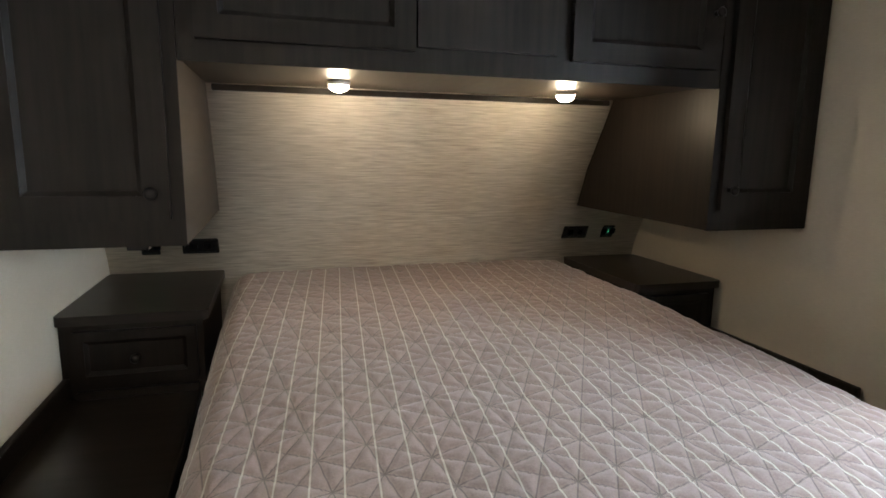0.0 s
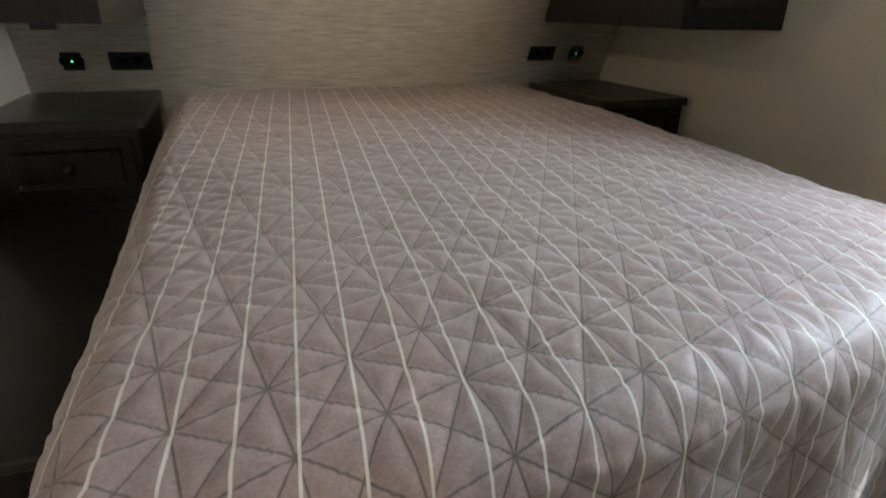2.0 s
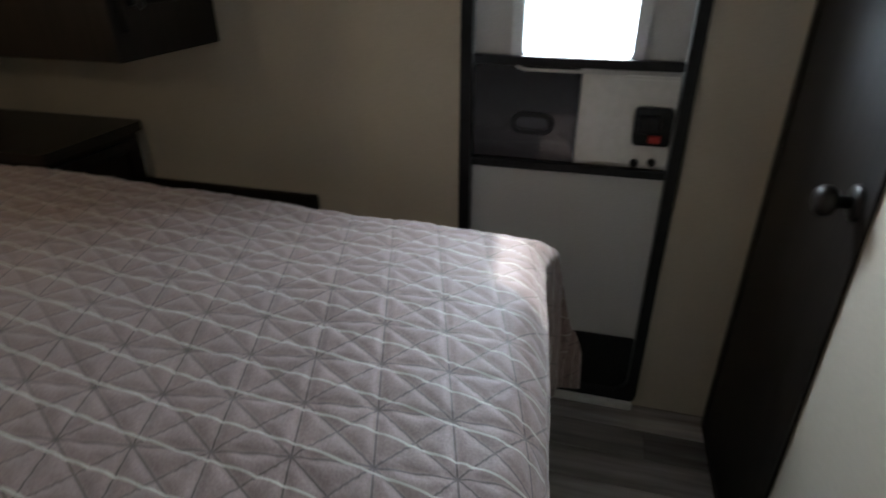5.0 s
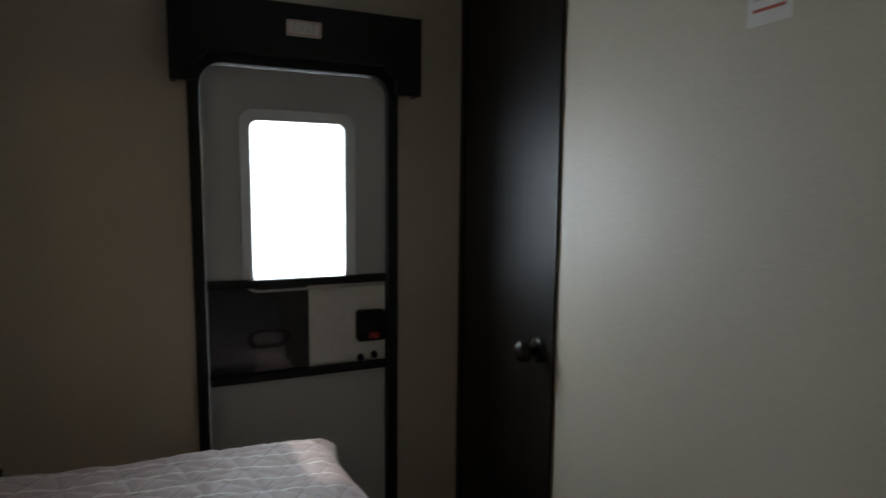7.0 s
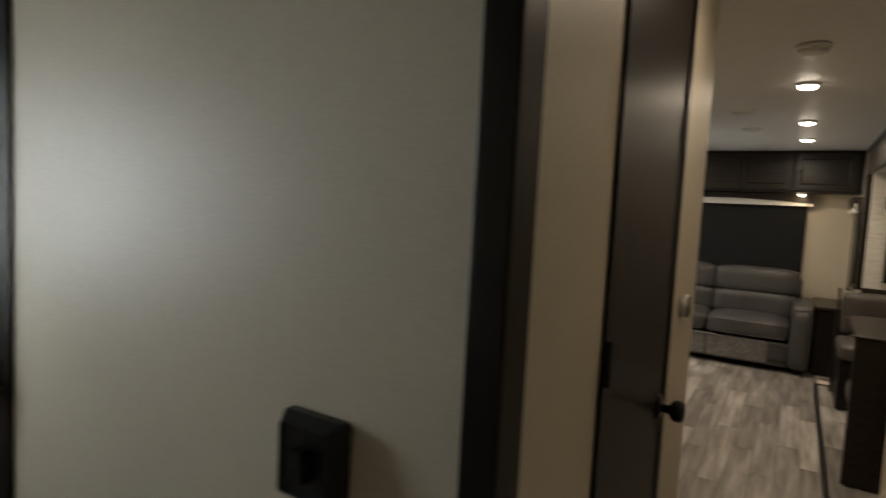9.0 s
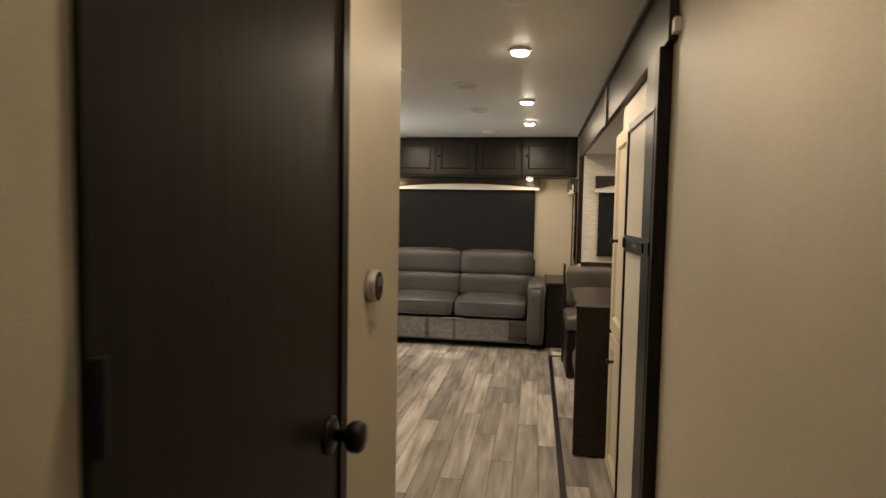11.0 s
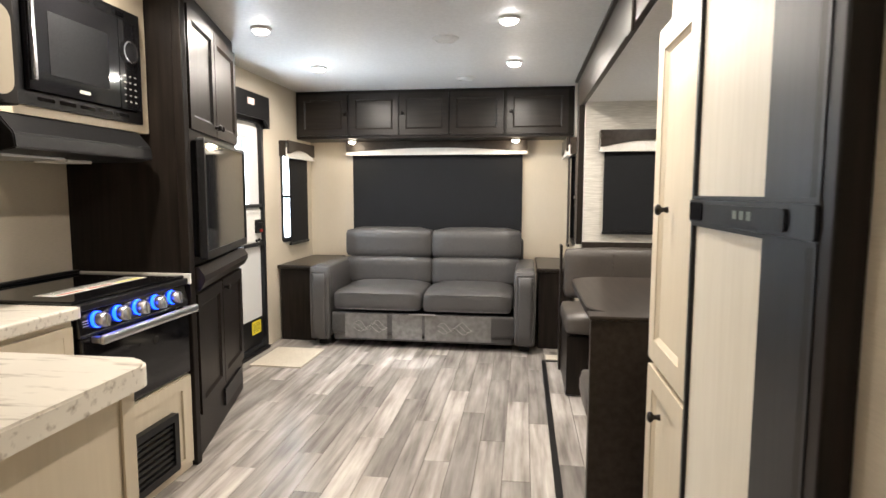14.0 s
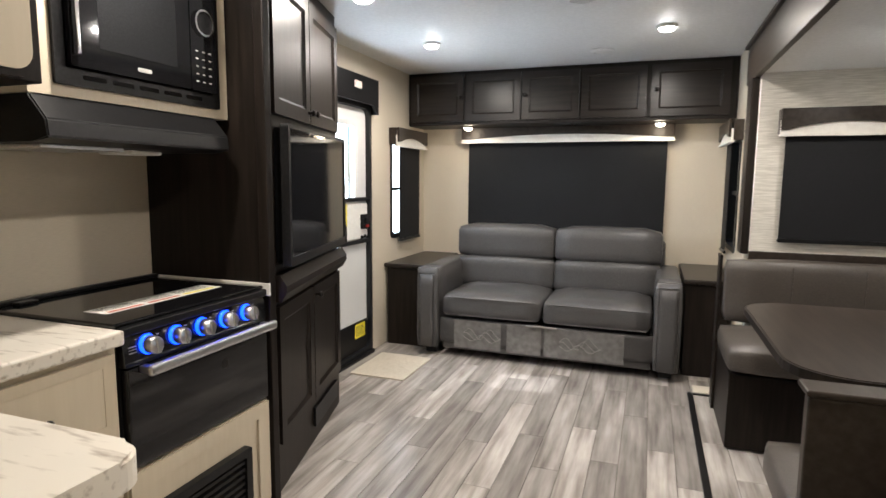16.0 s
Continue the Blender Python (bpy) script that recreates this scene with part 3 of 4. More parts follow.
# ---- living end ----
def soft_box(lo, hi, r=0.04, crown=0.0, seg=4):
    """A padded block with rounded edges and a crowned top."""
    bm = add_box(bmesh.new(), lo, hi)
    bmesh.ops.subdivide_edges(bm, edges=bm.edges[:], cuts=5, use_grid_fill=True)
    c = [(a + b) / 2 for a, b in zip(lo, hi)]
    h = [abs(b - a) / 2 for a, b in zip(lo, hi)]
    for v in bm.verts:
        p = [(v.co[i] - c[i]) / h[i] for i in range(3)]
        q = [max(-(h[i] - r), min(h[i] - r, p[i] * h[i])) for i in range(3)]
        d = Vector([p[i] * h[i] - q[i] for i in range(3)])
        if d.length > 1e-6:
            d = d.normalized() * r
        v.co = Vector(c) + Vector(q) + d
        puff = max(0, 1 - p[0] ** 4) * max(0, 1 - p[1] ** 4)
        if p[2] > 0:
            v.co.z += crown * puff
        v.co += Vector((noise.noise(v.co * 7), noise.noise(v.co * 7 + Vector((9, 0, 0))), noise.noise(v.co * 7 + Vector((0, 9, 0))))) * 0.004
    return bm


def piping(pts, r, name, parent, material):
    cu = bpy.data.curves.new(name, "CURVE")
    cu.dimensions = "3D"
    cu.bevel_depth = r
    cu.bevel_resolution = 1
    sp = cu.splines.new("POLY")
    sp.points.add(len(pts) - 1)
    for p, c in zip(sp.points, pts):
        p.co = (*c, 1)
    tmp = bpy.data.objects.new(name, cu)
    me = bpy.data.meshes.new_from_object(tmp)
    bpy.data.objects.remove(tmp)
    me.materials.append(material)
    ob = new(name, me)
    ob.parent = parent
    return ob


def sofa():
    s = thing("sofa", "dark grey leatherette two-seat sofa bed on the plank floor", "sofa")
    part("base", box((0.50, -0.90, 0.05), (1.88, -0.10, 0.20), 0.015), LEATHER, s)
    part("front_rail", soft_box((0.49, -0.925, 0.10), (1.89, -0.87, 0.275), 0.018), LEATHER, s, "", True)
    for lo, hi in ((0.505, 1.19), (1.195, 1.875)):
        part("seat_cushion", soft_box((lo, -0.94, 0.285), (hi, -0.33, 0.445), 0.045, 0.02), LEATHER, s, "", True)
        for zz in (0.305, 0.425):
            piping([(lo + 0.03, -0.938, zz), ((lo + hi) / 2, -0.944, zz), (hi - 0.03, -0.938, zz)], 0.0035, "seam", s, LEATHER)
        part("back_cushion", soft_box((lo - 0.01 if lo > 1 else lo - 0.06, -0.42, 0.41), (hi + 0.05 if hi > 1.5 else hi, -0.22, 0.655), 0.05, 0.0), LEATHER, s, "", True)
        part("back_cushion", soft_box((lo - 0.01 if lo > 1 else lo - 0.065, -0.41, 0.635), (hi + 0.055 if hi > 1.5 else hi, -0.20, 0.885), 0.055, 0.01), LEATHER, s, "", True)
    part("back_panel", box((0.42, -0.20, 0.10), (1.95, -0.12, 0.80), 0.03), LEATHER, s)
    for lo, hi in ((0.325, 0.485), (1.885, 2.045)):
        part("arm", soft_box((lo, -0.90, 0.06), (hi, -0.13, 0.625), 0.035), LEATHER, s, "", True)
        fr = part("arm_front", soft_box((lo + 0.002, -0.95, 0.06), (hi - 0.002, -0.895, 0.62), 0.02), LEATHER, s, "", True)
        part("arm_panel", soft_box((lo + 0.03, -0.965, 0.07), (hi - 0.03, -0.945, 0.575), 0.009), LEATHER, fr, "", True)
        piping([(lo + 0.022, -0.953, 0.07), (lo + 0.022, -0.953, 0.585), (hi - 0.022, -0.953, 0.585), (hi - 0.022, -0.953, 0.07)], 0.004, "seam", fr, LEATHER)
        part("foot", box((lo + 0.04, -0.86, 0.0), (hi - 0.04, -0.78, 0.06), 0.006), BLACK, s)
        part("foot", box((lo + 0.04, -0.25, 0.0), (hi - 0.04, -0.18, 0.06), 0.006), BLACK, s)
    # clear film with silver script on the front rail
    for k, (a, b) in enumerate(((0.60, 0.93), (0.97, 1.20), (1.22, 1.72))):
        part("film", plate(south(-0.9265), rr(a, 0.075, b, 0.268, 0.004), 0.0005, 0.0015), FILM, s, "clear protective film")
    for cx in (0.80, 1.45):
        for j, (amp, ph) in enumerate(((0.045, 0.0), (0.035, 1.2), (0.028, 2.6))):
            pts = [(cx - 0.13 + 0.26 * i / 20, -0.930, 0.185 - 0.018 * j + amp * math.sin(i * 0.55 + ph) * (1 - abs(i / 10 - 1) * 0.5)) for i in range(21)]
            piping(pts, 0.0022, "script_stroke", s, SCRIPT)
    part("pull_strap", box((1.10, -0.947, 0.268), (1.30, -0.935, 0.279), 0.002), SCRIPT, s, "grey pull strap")


sofa()


def end_table(x0, x1, y0, y1, z, label):
    t = thing("end_table", label, "table")
    part("body", box((x0 + 0.015, y0 + 0.03, 0.0), (x1 - 0.015, y1, z - 0.031), 0.004), ESPRESSO, t)
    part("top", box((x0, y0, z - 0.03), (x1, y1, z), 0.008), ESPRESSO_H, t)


end_table(0.004, 0.32, -0.80, -0.004, 0.61, "dark wooden end table beside the sofa arm")
end_table(2.052, 2.336, -0.78, -0.004, 0.62, "dark wooden end table between sofa and dinette")


def rear_cabinet():
    c = thing("overhead_cabinet", "dark-stained overhead cabinet row above the rear window", "cabinet")
    part("body", box((0.003, -0.33, 1.64), (W - 0.003, -0.003, HC - 0.002), 0.004), ESPRESSO, c)
    m = south(-0.33)
    for a, b, k in ((0.03, 0.46, 0.44), (0.48, 0.90, None), (0.91, 1.32, 0.935), (1.335, 1.77, None), (1.80, 2.29, 1.835)):
        d = cab_door(c, m, a, 1.665, b, HC - 0.03, ESPRESSO_H, (k, 1.842) if k else None, 0.05)


rear_cabinet()


def puck(x, y, z, label, watts, led, color):
    p = thing("puck_light", label, "light", "puck lights")
    m = lambda u, v, w: (u, v, z - w)
    part("rim", lathe(m, x, y, ((0.0005, 0.036), (0.012, 0.036), (0.014, 0.033)), 20), WHITE, p, "", True)
    part("lens", lathe(m, x, y, ((0.014, 0.032), (0.022, 0.030), (0.030, 0.022), (0.034, 0.008)), 20), led, p, "glowing lens", True)
    lamp = new("puck_lamp", bpy.data.lights.new("puck_lamp", "POINT"))
    lamp.data.energy = watts
    lamp.data.color = color
    lamp.data.shadow_soft_size = 0.03
    lamp.location = (x, y, z - 0.07)


for x in (0.46, 1.87):
    puck(x, -0.22, 1.639, "small warm puck light under the rear cabinet", 1.6, LED_WARM, (1.0, 0.80, 0.55))


# ---- kitchen ----
def tv_cabinet():
    """The tall cabinet beside the entrance: its front runs at a slant towards the door."""
    A, B = Vector((0.545, -2.885)), Vector((0.275, -1.93))
    ax = (B - A).normalized()
    nx = Vector((-ax.y, ax.x)) * -1
    L = (B - A).length
    m = lambda u, v, w: (A.x + ax.x * u + nx.x * w, A.y + ax.y * u + nx.y * w, v)
    c = thing("tall_cabinet", "dark espresso floor-to-ceiling cabinet with a slanted front", "cabinet")
    part("body", plate(level(0), [(0.002, A.y), (A.x, A.y), (B.x, B.y), (0.002, B.y)], 0.001, HC - 0.002), ESPRESSO, c)
    part("corner_stile", box((A.x - 0.03, A.y - 0.008, 0.001), (A.x + 0.012, A.y + 0.03, HC - 0.003), 0.004), ESPRESSO, c)
    half = L / 2
    cab_door(c, m, 0.06, 1.455, half - 0.004, 1.97, ESPRESSO, (half - 0.03, 1.50))
    cab_door(c, m, half + 0.004, 1.455, L - 0.03, 1.97, ESPRESSO, (half + 0.03, 1.50))
    cab_door(c, m, 0.06, 0.20, half - 0.004, 0.74, ESPRESSO)
    cab_door(c, m, half + 0.004, 0.20, L - 0.03, 0.74, ESPRESSO, (half + 0.03, 0.70))
    ledge = bmesh.new()
    prof = [(0.002, 0.765), (0.035, 0.765), (0.055, 0.80), (0.055, 0.825), (0.03, 0.865), (0.002, 0.865)]
    ra = [ledge.verts.new(m(0.04, v, w)) for w, v in prof]
    rb = [ledge.verts.new(m(L - 0.02, v, w)) for w, v in prof]
    ledge.faces.new(ra), ledge.faces.new(rb)
    for i in range(len(prof)):
        ledge.faces.new((ra[i], ra[(i + 1) % 6], rb[(i + 1) % 6], rb[i]))
    part("ledge", ledge, ESPRESSO, c)
    part("vent_plate", plate(m, rr(half + 0.02, 0.07, L - 0.08, 0.16, 0.006), 0.001, 0.012), BLACK, c)
    t = thing("television", "flat black television mounted on the dark cabinet front", "television")
    part("bezel", ring(m, rr(0.075, 0.89, L - 0.06, 1.42, 0.012), rr(0.095, 0.925, L - 0.08, 1.405, 0.004), 0.03, 0.062), BLACK, t)
    part("screen", plate(m, rr(0.094, 0.924, L - 0.079, 1.406, 0.004), 0.032, 0.057), GLOSS, t, "dark glossy screen")
    part("case", plate(m, rr(0.09, 0.90, L - 0.08, 1.41, 0.02), 0.002, 0.0295), BLACK, t)


tv_cabinet()


def base_units():
    c = thing("base_cabinet", "cream laminate base cabinet with a drawer front by the stove", "cabinet")
    part("body", box((0.003, -3.95, 0.001), (0.53, -3.512, 0.785), 0.003), CREAM, c)
    m = east(0.53)
    d = part("drawer", ring(m, rr(-3.93, 0.55, -3.53, 0.765, 0.003, 1), rr(-3.90, 0.58, -3.56, 0.735, 0.002, 1), 0.001, 0.018, None, 0.012), CREAM, c)
    plate_ = part("drawer_panel", plate(m, rr(-3.90, 0.58, -3.56, 0.735, 0.002, 1), 0.001, 0.010), CREAM, d)
    part("knob", lathe(lambda u, v, w: m(u, v, w + 0.018), -3.73, 0.655, KNOB), BRONZE, d, "dark bronze round knob", True)
    cab_door(c, m, -3.93, 0.10, -3.53, 0.53, CREAM, (-3.57, 0.48))
    p = thing("peninsula_cabinet", "cream laminate peninsula cabinet under the worktop", "cabinet")
    part("body", box((0.003, -4.806, 0.001), (1.085, -3.99, 0.758), 0.003), CREAM, p)
    part("corner_strip", box((1.086, -4.806, 0.001), (1.093, -4.77, 0.757), 0.001), CREAM, p)
    part("corner_strip", box((1.086, -4.03, 0.001), (1.093, -3.99, 0.757), 0.001), CREAM, p)
    part("outlet", plate(east(1.086), rr(-4.20, 0.42, -4.13, 0.535, 0.006), 0.0005, 0.007), BLACK, p, "black power outlet")
    u = thing("vent_cabinet", "cream panel with a black furnace vent below the oven", "cabinet")
    part("panel", box((0.02, -3.505, 0.001), (0.535, -2.895, 0.415), 0.003), CREAM, u)
    part("frame", ring(east(0.535), rr(-3.50, 0.03, -2.90, 0.41, 0.002, 1), rr(-3.44, 0.06, -2.96, 0.36, 0.002, 1), 0.0005, 0.010), CREAM, u)
    g = part("grille", ring(east(0.545), rr(-3.40, 0.05, -3.02, 0.29, 0.01), rr(-3.37, 0.08, -3.05, 0.26, 0.006), -0.01, 0.016), BLACK, u, "black plastic furnace vent")
    for k in range(7):
        part("slat", plate(east(0.545), rr(-3.37, 0.085 + k * 0.025, -3.05, 0.097 + k * 0.025, 0.002, 1), -0.009, 0.008), BLACK, g)


base_units()


def worktop():
    w = thing("worktop", "pale marbled laminate worktop with rounded peninsula corner", "worktop")
    part("back_run", box((0.003, -3.955, 0.786), (0.565, -3.51, 0.826), 0.006), MARBLE, w)
    pts = [(0.003, -4.806), (1.13, -4.806)]
    for i in range(9):
        a = radians(90 * i / 8)
        pts.append((1.13 - 0.06 + 0.06 * math.cos(a), -3.956 - 0.06 + 0.06 * math.sin(a)))
    pts.append((0.003, -3.956))
    bm = plate(level(0.76), pts, 0.0, 0.05)
    bmesh.ops.bevel(bm, geom=[e for e in bm.edges if abs(e.verts[0].co.z - e.verts[1].co.z) < 1e-5 and e.verts[0].co.z > 0.8], offset=0.006, segments=2, affect="EDGES")
    part("peninsula_top", bm, MARBLE, w)
    s = thing("sink_cover", "marbled laminate sink cover set on the worktop", "sink cover")
    part("board", plate(level(0.8105), rr(0.28, -4.56, 0.82, -4.12, 0.035), 0.0005, 0.006), MARBLE, s)


worktop()


def stove():
    s = thing("range_stove", "black gas range with glass lid and blue-lit steel knobs", "stove")
    y0, y1 = -3.505, -2.90
    part("body", box((0.03, y0 + 0.003, 0.417), (0.525, y1 - 0.003, 0.80), 0.004), BLACK, s)
    lid = part("glass_lid", box((0.03, y0 - 0.01, 0.826), (0.535, y1, 0.838), 0.005), GLOSS, s, "black glass cooktop lid")
    part("rim", box((0.025, y0, 0.801), (0.55, y1, 0.8255), 0.004), BLACK, s)
    part("lid_rail", box((0.03, y0 - 0.008, 0.8385), (0.055, y1 - 0.004, 0.852), 0.004), BLACK, s, "raised black hinge rail")
    part("lid_hinge", box((0.06, y0 + 0.05, 0.8385), (0.09, y0 + 0.11, 0.848), 0.003), BLACK, s)
    st = part("label", plate(level(0.8385), [(0.33, -3.44), (0.42, -3.44), (0.42, -2.98), (0.33, -2.98)], 0.0003, 0.0008), PAPER, s, "white printed caution label")
    for k, (a, b) in enumerate(((-3.42, -3.30), (-3.28, -3.16), (-3.14, -3.0))):
        part("print_bar", plate(level(0.8394), [(0.395, a), (0.41, a), (0.41, b), (0.395, b)], 0.0, 0.0003), RUST if k < 2 else YELLOW, st)
        for j in range(4):
            part("print_bar", plate(level(0.8394), [(0.34 + j * 0.012, a), (0.344 + j * 0.012, a), (0.344 + j * 0.012, b), (0.34 + j * 0.012, b)], 0.0, 0.0003), INK, st)
    # sloped control panel
    tilt = lambda u, v, w: (0.552 + w - (v - 0.70) * 0.12, u, v)
    part("control_panel", plate(tilt, rr(y0 + 0.004, 0.715, y1 - 0.004, 0.80, 0.004), -0.03, 0.0), GLOSS, s)
    for i in range(5):
        u = -3.425 + i * 0.103
        k = part("burner_knob", lathe(tilt, u, 0.765, ((0.012, 0.0245), (0.016, 0.0255), (0.038, 0.0235), (0.041, 0.020)), 24), STEEL, s, "brushed steel burner knob", True)
        part("glow_ring", lathe(tilt, u, 0.765, ((0.001, 0.0275), (0.006, 0.0285), (0.0115, 0.027)), 24), LED_BLUE, k, "glowing blue ring", True)
        part("grip", plate(tilt, rr(u - 0.004, 0.744, u + 0.004, 0.786, 0.003), 0.041, 0.047), STEEL, k)
        for j in (-1, 1):
            part("mark", plate(tilt, rr(u + 0.036, 0.775 + j * 0.006, u + 0.046, 0.778 + j * 0.006, 0.0005, 1), 0.0003, 0.0007), SILVER, s)
    for j in range(3):
        part("mark", plate(tilt, rr(y0 + 0.02, 0.75 + j * 0.008, y0 + 0.045, 0.753 + j * 0.008, 0.0005, 1), 0.0003, 0.0007), SILVER, s)
    door = part("oven_door", box((0.526, y0 + 0.006, 0.428), (0.552, y1 - 0.006, 0.712), 0.006), GLOSS, s, "black glass oven door")
    hb = part("handle", box((0.585, y0 + 0.035, 0.69), (0.607, y1 - 0.015, 0.722), 0.010, 3), STEEL, door, "brushed steel bar handle")
    for yy in (y0 + 0.055, y1 - 0.04):
        part("bracket", box((0.5525, yy - 0.012, 0.693), (0.586, yy + 0.012, 0.715), 0.004), STEEL, door)
    part("badge", lathe(east(0.552), -3.13, 0.62, ((0.0003, 0.016), (0.001, 0.015)), 16), BRONZE, door)
    e = thing("end_strip", "narrow cream splash strip beside the stove", "strip")
    part("strip", box((0.02, -2.899, 0.80), (0.56, -2.889, 0.845), 0.002), PAPER, e)


stove()


def microwave():
    c = thing("microwave_cabinet", "cream overhead cabinet box around the microwave", "cabinet")
    y0, y1 = -3.60, -2.895
    m = east(0.40)
    part("surround", ring(m, rr(y0, 1.425, y1, HC - 0.002, 0.002, 1), rr(-3.525, 1.462, -2.952, 1.875, 0.004, 1), -0.02, 0.0), CREAM, c)
    part("body", box((0.003, y0, 1.425), (0.379, y1, HC - 0.002), 0.002), CREAM, c)
    o = thing("microwave", "black built-in microwave with dial and keypad", "microwave")
    part("trim_kit", ring(m, rr(-3.535, 1.455, -2.945, 1.88, 0.006), rr(-3.505, 1.50, -2.975, 1.835, 0.004), 0.001, 0.012), BLACK, o)
    part("case", plate(m, rr(-3.524, 1.463, -2.953, 1.874, 0.004), -0.018, 0.0005), BLACK, o)
    for k in range(5):
        part("slot", plate(m, rr(-3.46 + k * 0.09, 1.474, -3.39 + k * 0.09, 1.486, 0.005), 0.0122, 0.0135), GLOSS, o)
        part("slot", plate(m, rr(-3.46 + k * 0.09, 1.848, -3.39 + k * 0.09, 1.868, 0.005), 0.0122, 0.0135), GLOSS, o)
    d = part("door", plate(m, rr(-3.503, 1.503, -3.095, 1.832, 0.006), 0.001, 0.030), GLOSS, o)
    part("window", plate(m, rr(-3.42, 1.56, -3.15, 1.76, 0.004), 0.0302, 0.031), SHADE, d, "dark mesh window")
    part("handle", box((0.431, -3.498, 1.53), (0.448, -3.484, 1.80), 0.004), CHROME, d)
    part("badge", plate(m, rr(-3.30, 1.522, -3.25, 1.534, 0.004), 0.0305, 0.0315), SILVER, d)
    p = part("control_panel", plate(m, rr(-3.090, 1.503, -2.978, 1.832, 0.006), 0.001, 0.030), GLOSS, o)
    part("dial", ring(lambda u, v, w: m(u, v, w + 0.030), [(-3.035 + 0.042 * math.cos(a * math.pi / 14), 1.72 + 0.042 * math.sin(a * math.pi / 14)) for a in range(28)],
                      [(-3.035 + 0.036 * math.cos(a * math.pi / 14), 1.72 + 0.036 * math.sin(a * math.pi / 14)) for a in range(28)], 0.0005, 0.010), CHROME, p, "chrome dial ring")
    part("dial_face", lathe(lambda u, v, w: m(u, v, w + 0.030), -3.035, 1.72, ((0.0005, 0.0355), (0.006, 0.0355), (0.007, 0.02)), 24), BLACK, p)
    for r in range(5):
        for q in range(3):
            part("key", plate(m, rr(-3.072 + q * 0.029, 1.53 + r * 0.024, -3.060 + q * 0.029, 1.5345 + r * 0.024, 0.0015, 2), 0.0302, 0.0308), SILVER, p)
    h = thing("range_hood", "black range hood under the microwave cabinet", "hood")
    bm = bmesh.new()
    prof = [(0.003, 1.423), (0.40, 1.423), (0.455, 1.36), (0.46, 1.315), (0.40, 1.305), (0.003, 1.305)]
    ra = [bm.verts.new((x, -3.60, z)) for x, z in prof]
    rb = [bm.verts.new((x, -2.96, z)) for x, z in prof]
    bm.faces.new(ra), bm.faces.new(rb)
    for i in range(6):
        bm.faces.new((ra[i], ra[(i + 1) % 6], rb[(i + 1) % 6], rb[i]))
    bmesh.ops.bevel(bm, geom=bm.edges[:], offset=0.004, segments=2, affect="EDGES")
    part("shell", bm, BLACK, h)
    part("filter", box((0.10, -3.55, 1.294), (0.36, -3.30, 1.3045), 0.002), STEEL, h, "grey mesh filter")
    part("lamp_lens", box((0.16, -3.22, 1.292), (0.30, -3.10, 1.3045), 0.004), WHITE, h)


microwave()


def side_upper():
    c = thing("upper_cabinet", "cream overhead kitchen cabinet with dark rounded edging", "cabinet")
    part("body", box((0.003, -4.806, 1.425), (0.545, -3.665, HC - 0.002), 0.004), ESPRESSO, c)
    m = east(0.546)
    for v0, v1 in ((1.43, 1.70), (1.72, 2.03)):
        for a, b in ((-4.24, -3.68), (-4.83, -4.26)):
            d = part("door", plate(m, rr(a, v0, b, v1, 0.05), 0.001, 0.014), ESPRESSO, c, "dark edged cabinet door")
            part("door_panel", plate(m, rr(a + 0.016, v0 + 0.016, b - 0.016, v1 - 0.016, 0.04), 0.0145, 0.018), CREAM, d, "cream door panel")


side_upper()


# ---- fridge wall ----
def fridge():
    f = thing("refrigerator", "two-door refrigerator with cream panels in a black frame", "refrigerator")
    m = west(2.32)
    part("case", box((2.321, -4.40, 0.02), (2.95, -3.815, 1.62), 0.004), BLUEBLACK, f)
    part("frame", ring(m, rr(-4.40, 0.02, -3.815, 1.62, 0.004), rr(-4.37, 0.06, -3.845, 1.59, 0.003), 0.0, 0.012), BLUEBLACK, f)
    for v0, v1 in ((0.065, 1.118), (1.178, 1.585)):
        d = part("door", plate(m, rr(-4.365, v0, -3.85, v1, 0.004), 0.001, 0.014), FRIDGE, f, "cream fridge door panel")
        part("door_edge", ring(m, rr(-4.372, v0 - 0.006, -3.838, v1 + 0.006, 0.004), rr(-4.364, v0 + 0.001, -3.851, v1 - 0.001, 0.003), 0.0005, 0.022), BLUEBLACK, d)
    g = part("handle_band", plate(m, rr(-4.372, 1.125, -3.838, 1.171, 0.006), 0.001, 0.026), BLUEBLACK, f, "black handle band")
    part("handle_cup", plate(m, rr(-3.93, 1.13, -3.85, 1.166, 0.008), 0.0262, 0.029), GLOSS, g)
    part("display", plate(m, rr(-4.30, 1.132, -3.97, 1.164, 0.006), 0.0262, 0.032), BLACK, g)
    for k in range(3):
        part("display_segment", plate(m, rr(-4.13 - k * 0.03, 1.142, -4.112 - k * 0.03, 1.156, 0.001, 1), 0.0322, 0.0328), SCREEN, g)
    t = thing("filler_panel", "beige panel above fridge and pantry", "panel")
    part("panel", box((2.34, -4.40, 1.621), (2.38, -3.42, 1.763), 0.002), WALLPAPER, t)


fridge()


def pantry():
    p = thing("pantry_cabinet", "tall cream pantry cabinet with dark knobs beside the fridge", "cabinet")
    part("body", box((2.328, -3.812, 0.02), (2.92, -3.415, 1.64), 0.003), CREAM, p)
    m = west(2.328)
    cab_door(p, m, -3.80, 0.715, -3.425, 1.625, CREAM, (-3.59, 1.142), 0.06)
    cab_door(p, m, -3.80, 0.06, -3.425, 0.695, CREAM, (-3.59, 0.594), 0.06)


pantry()


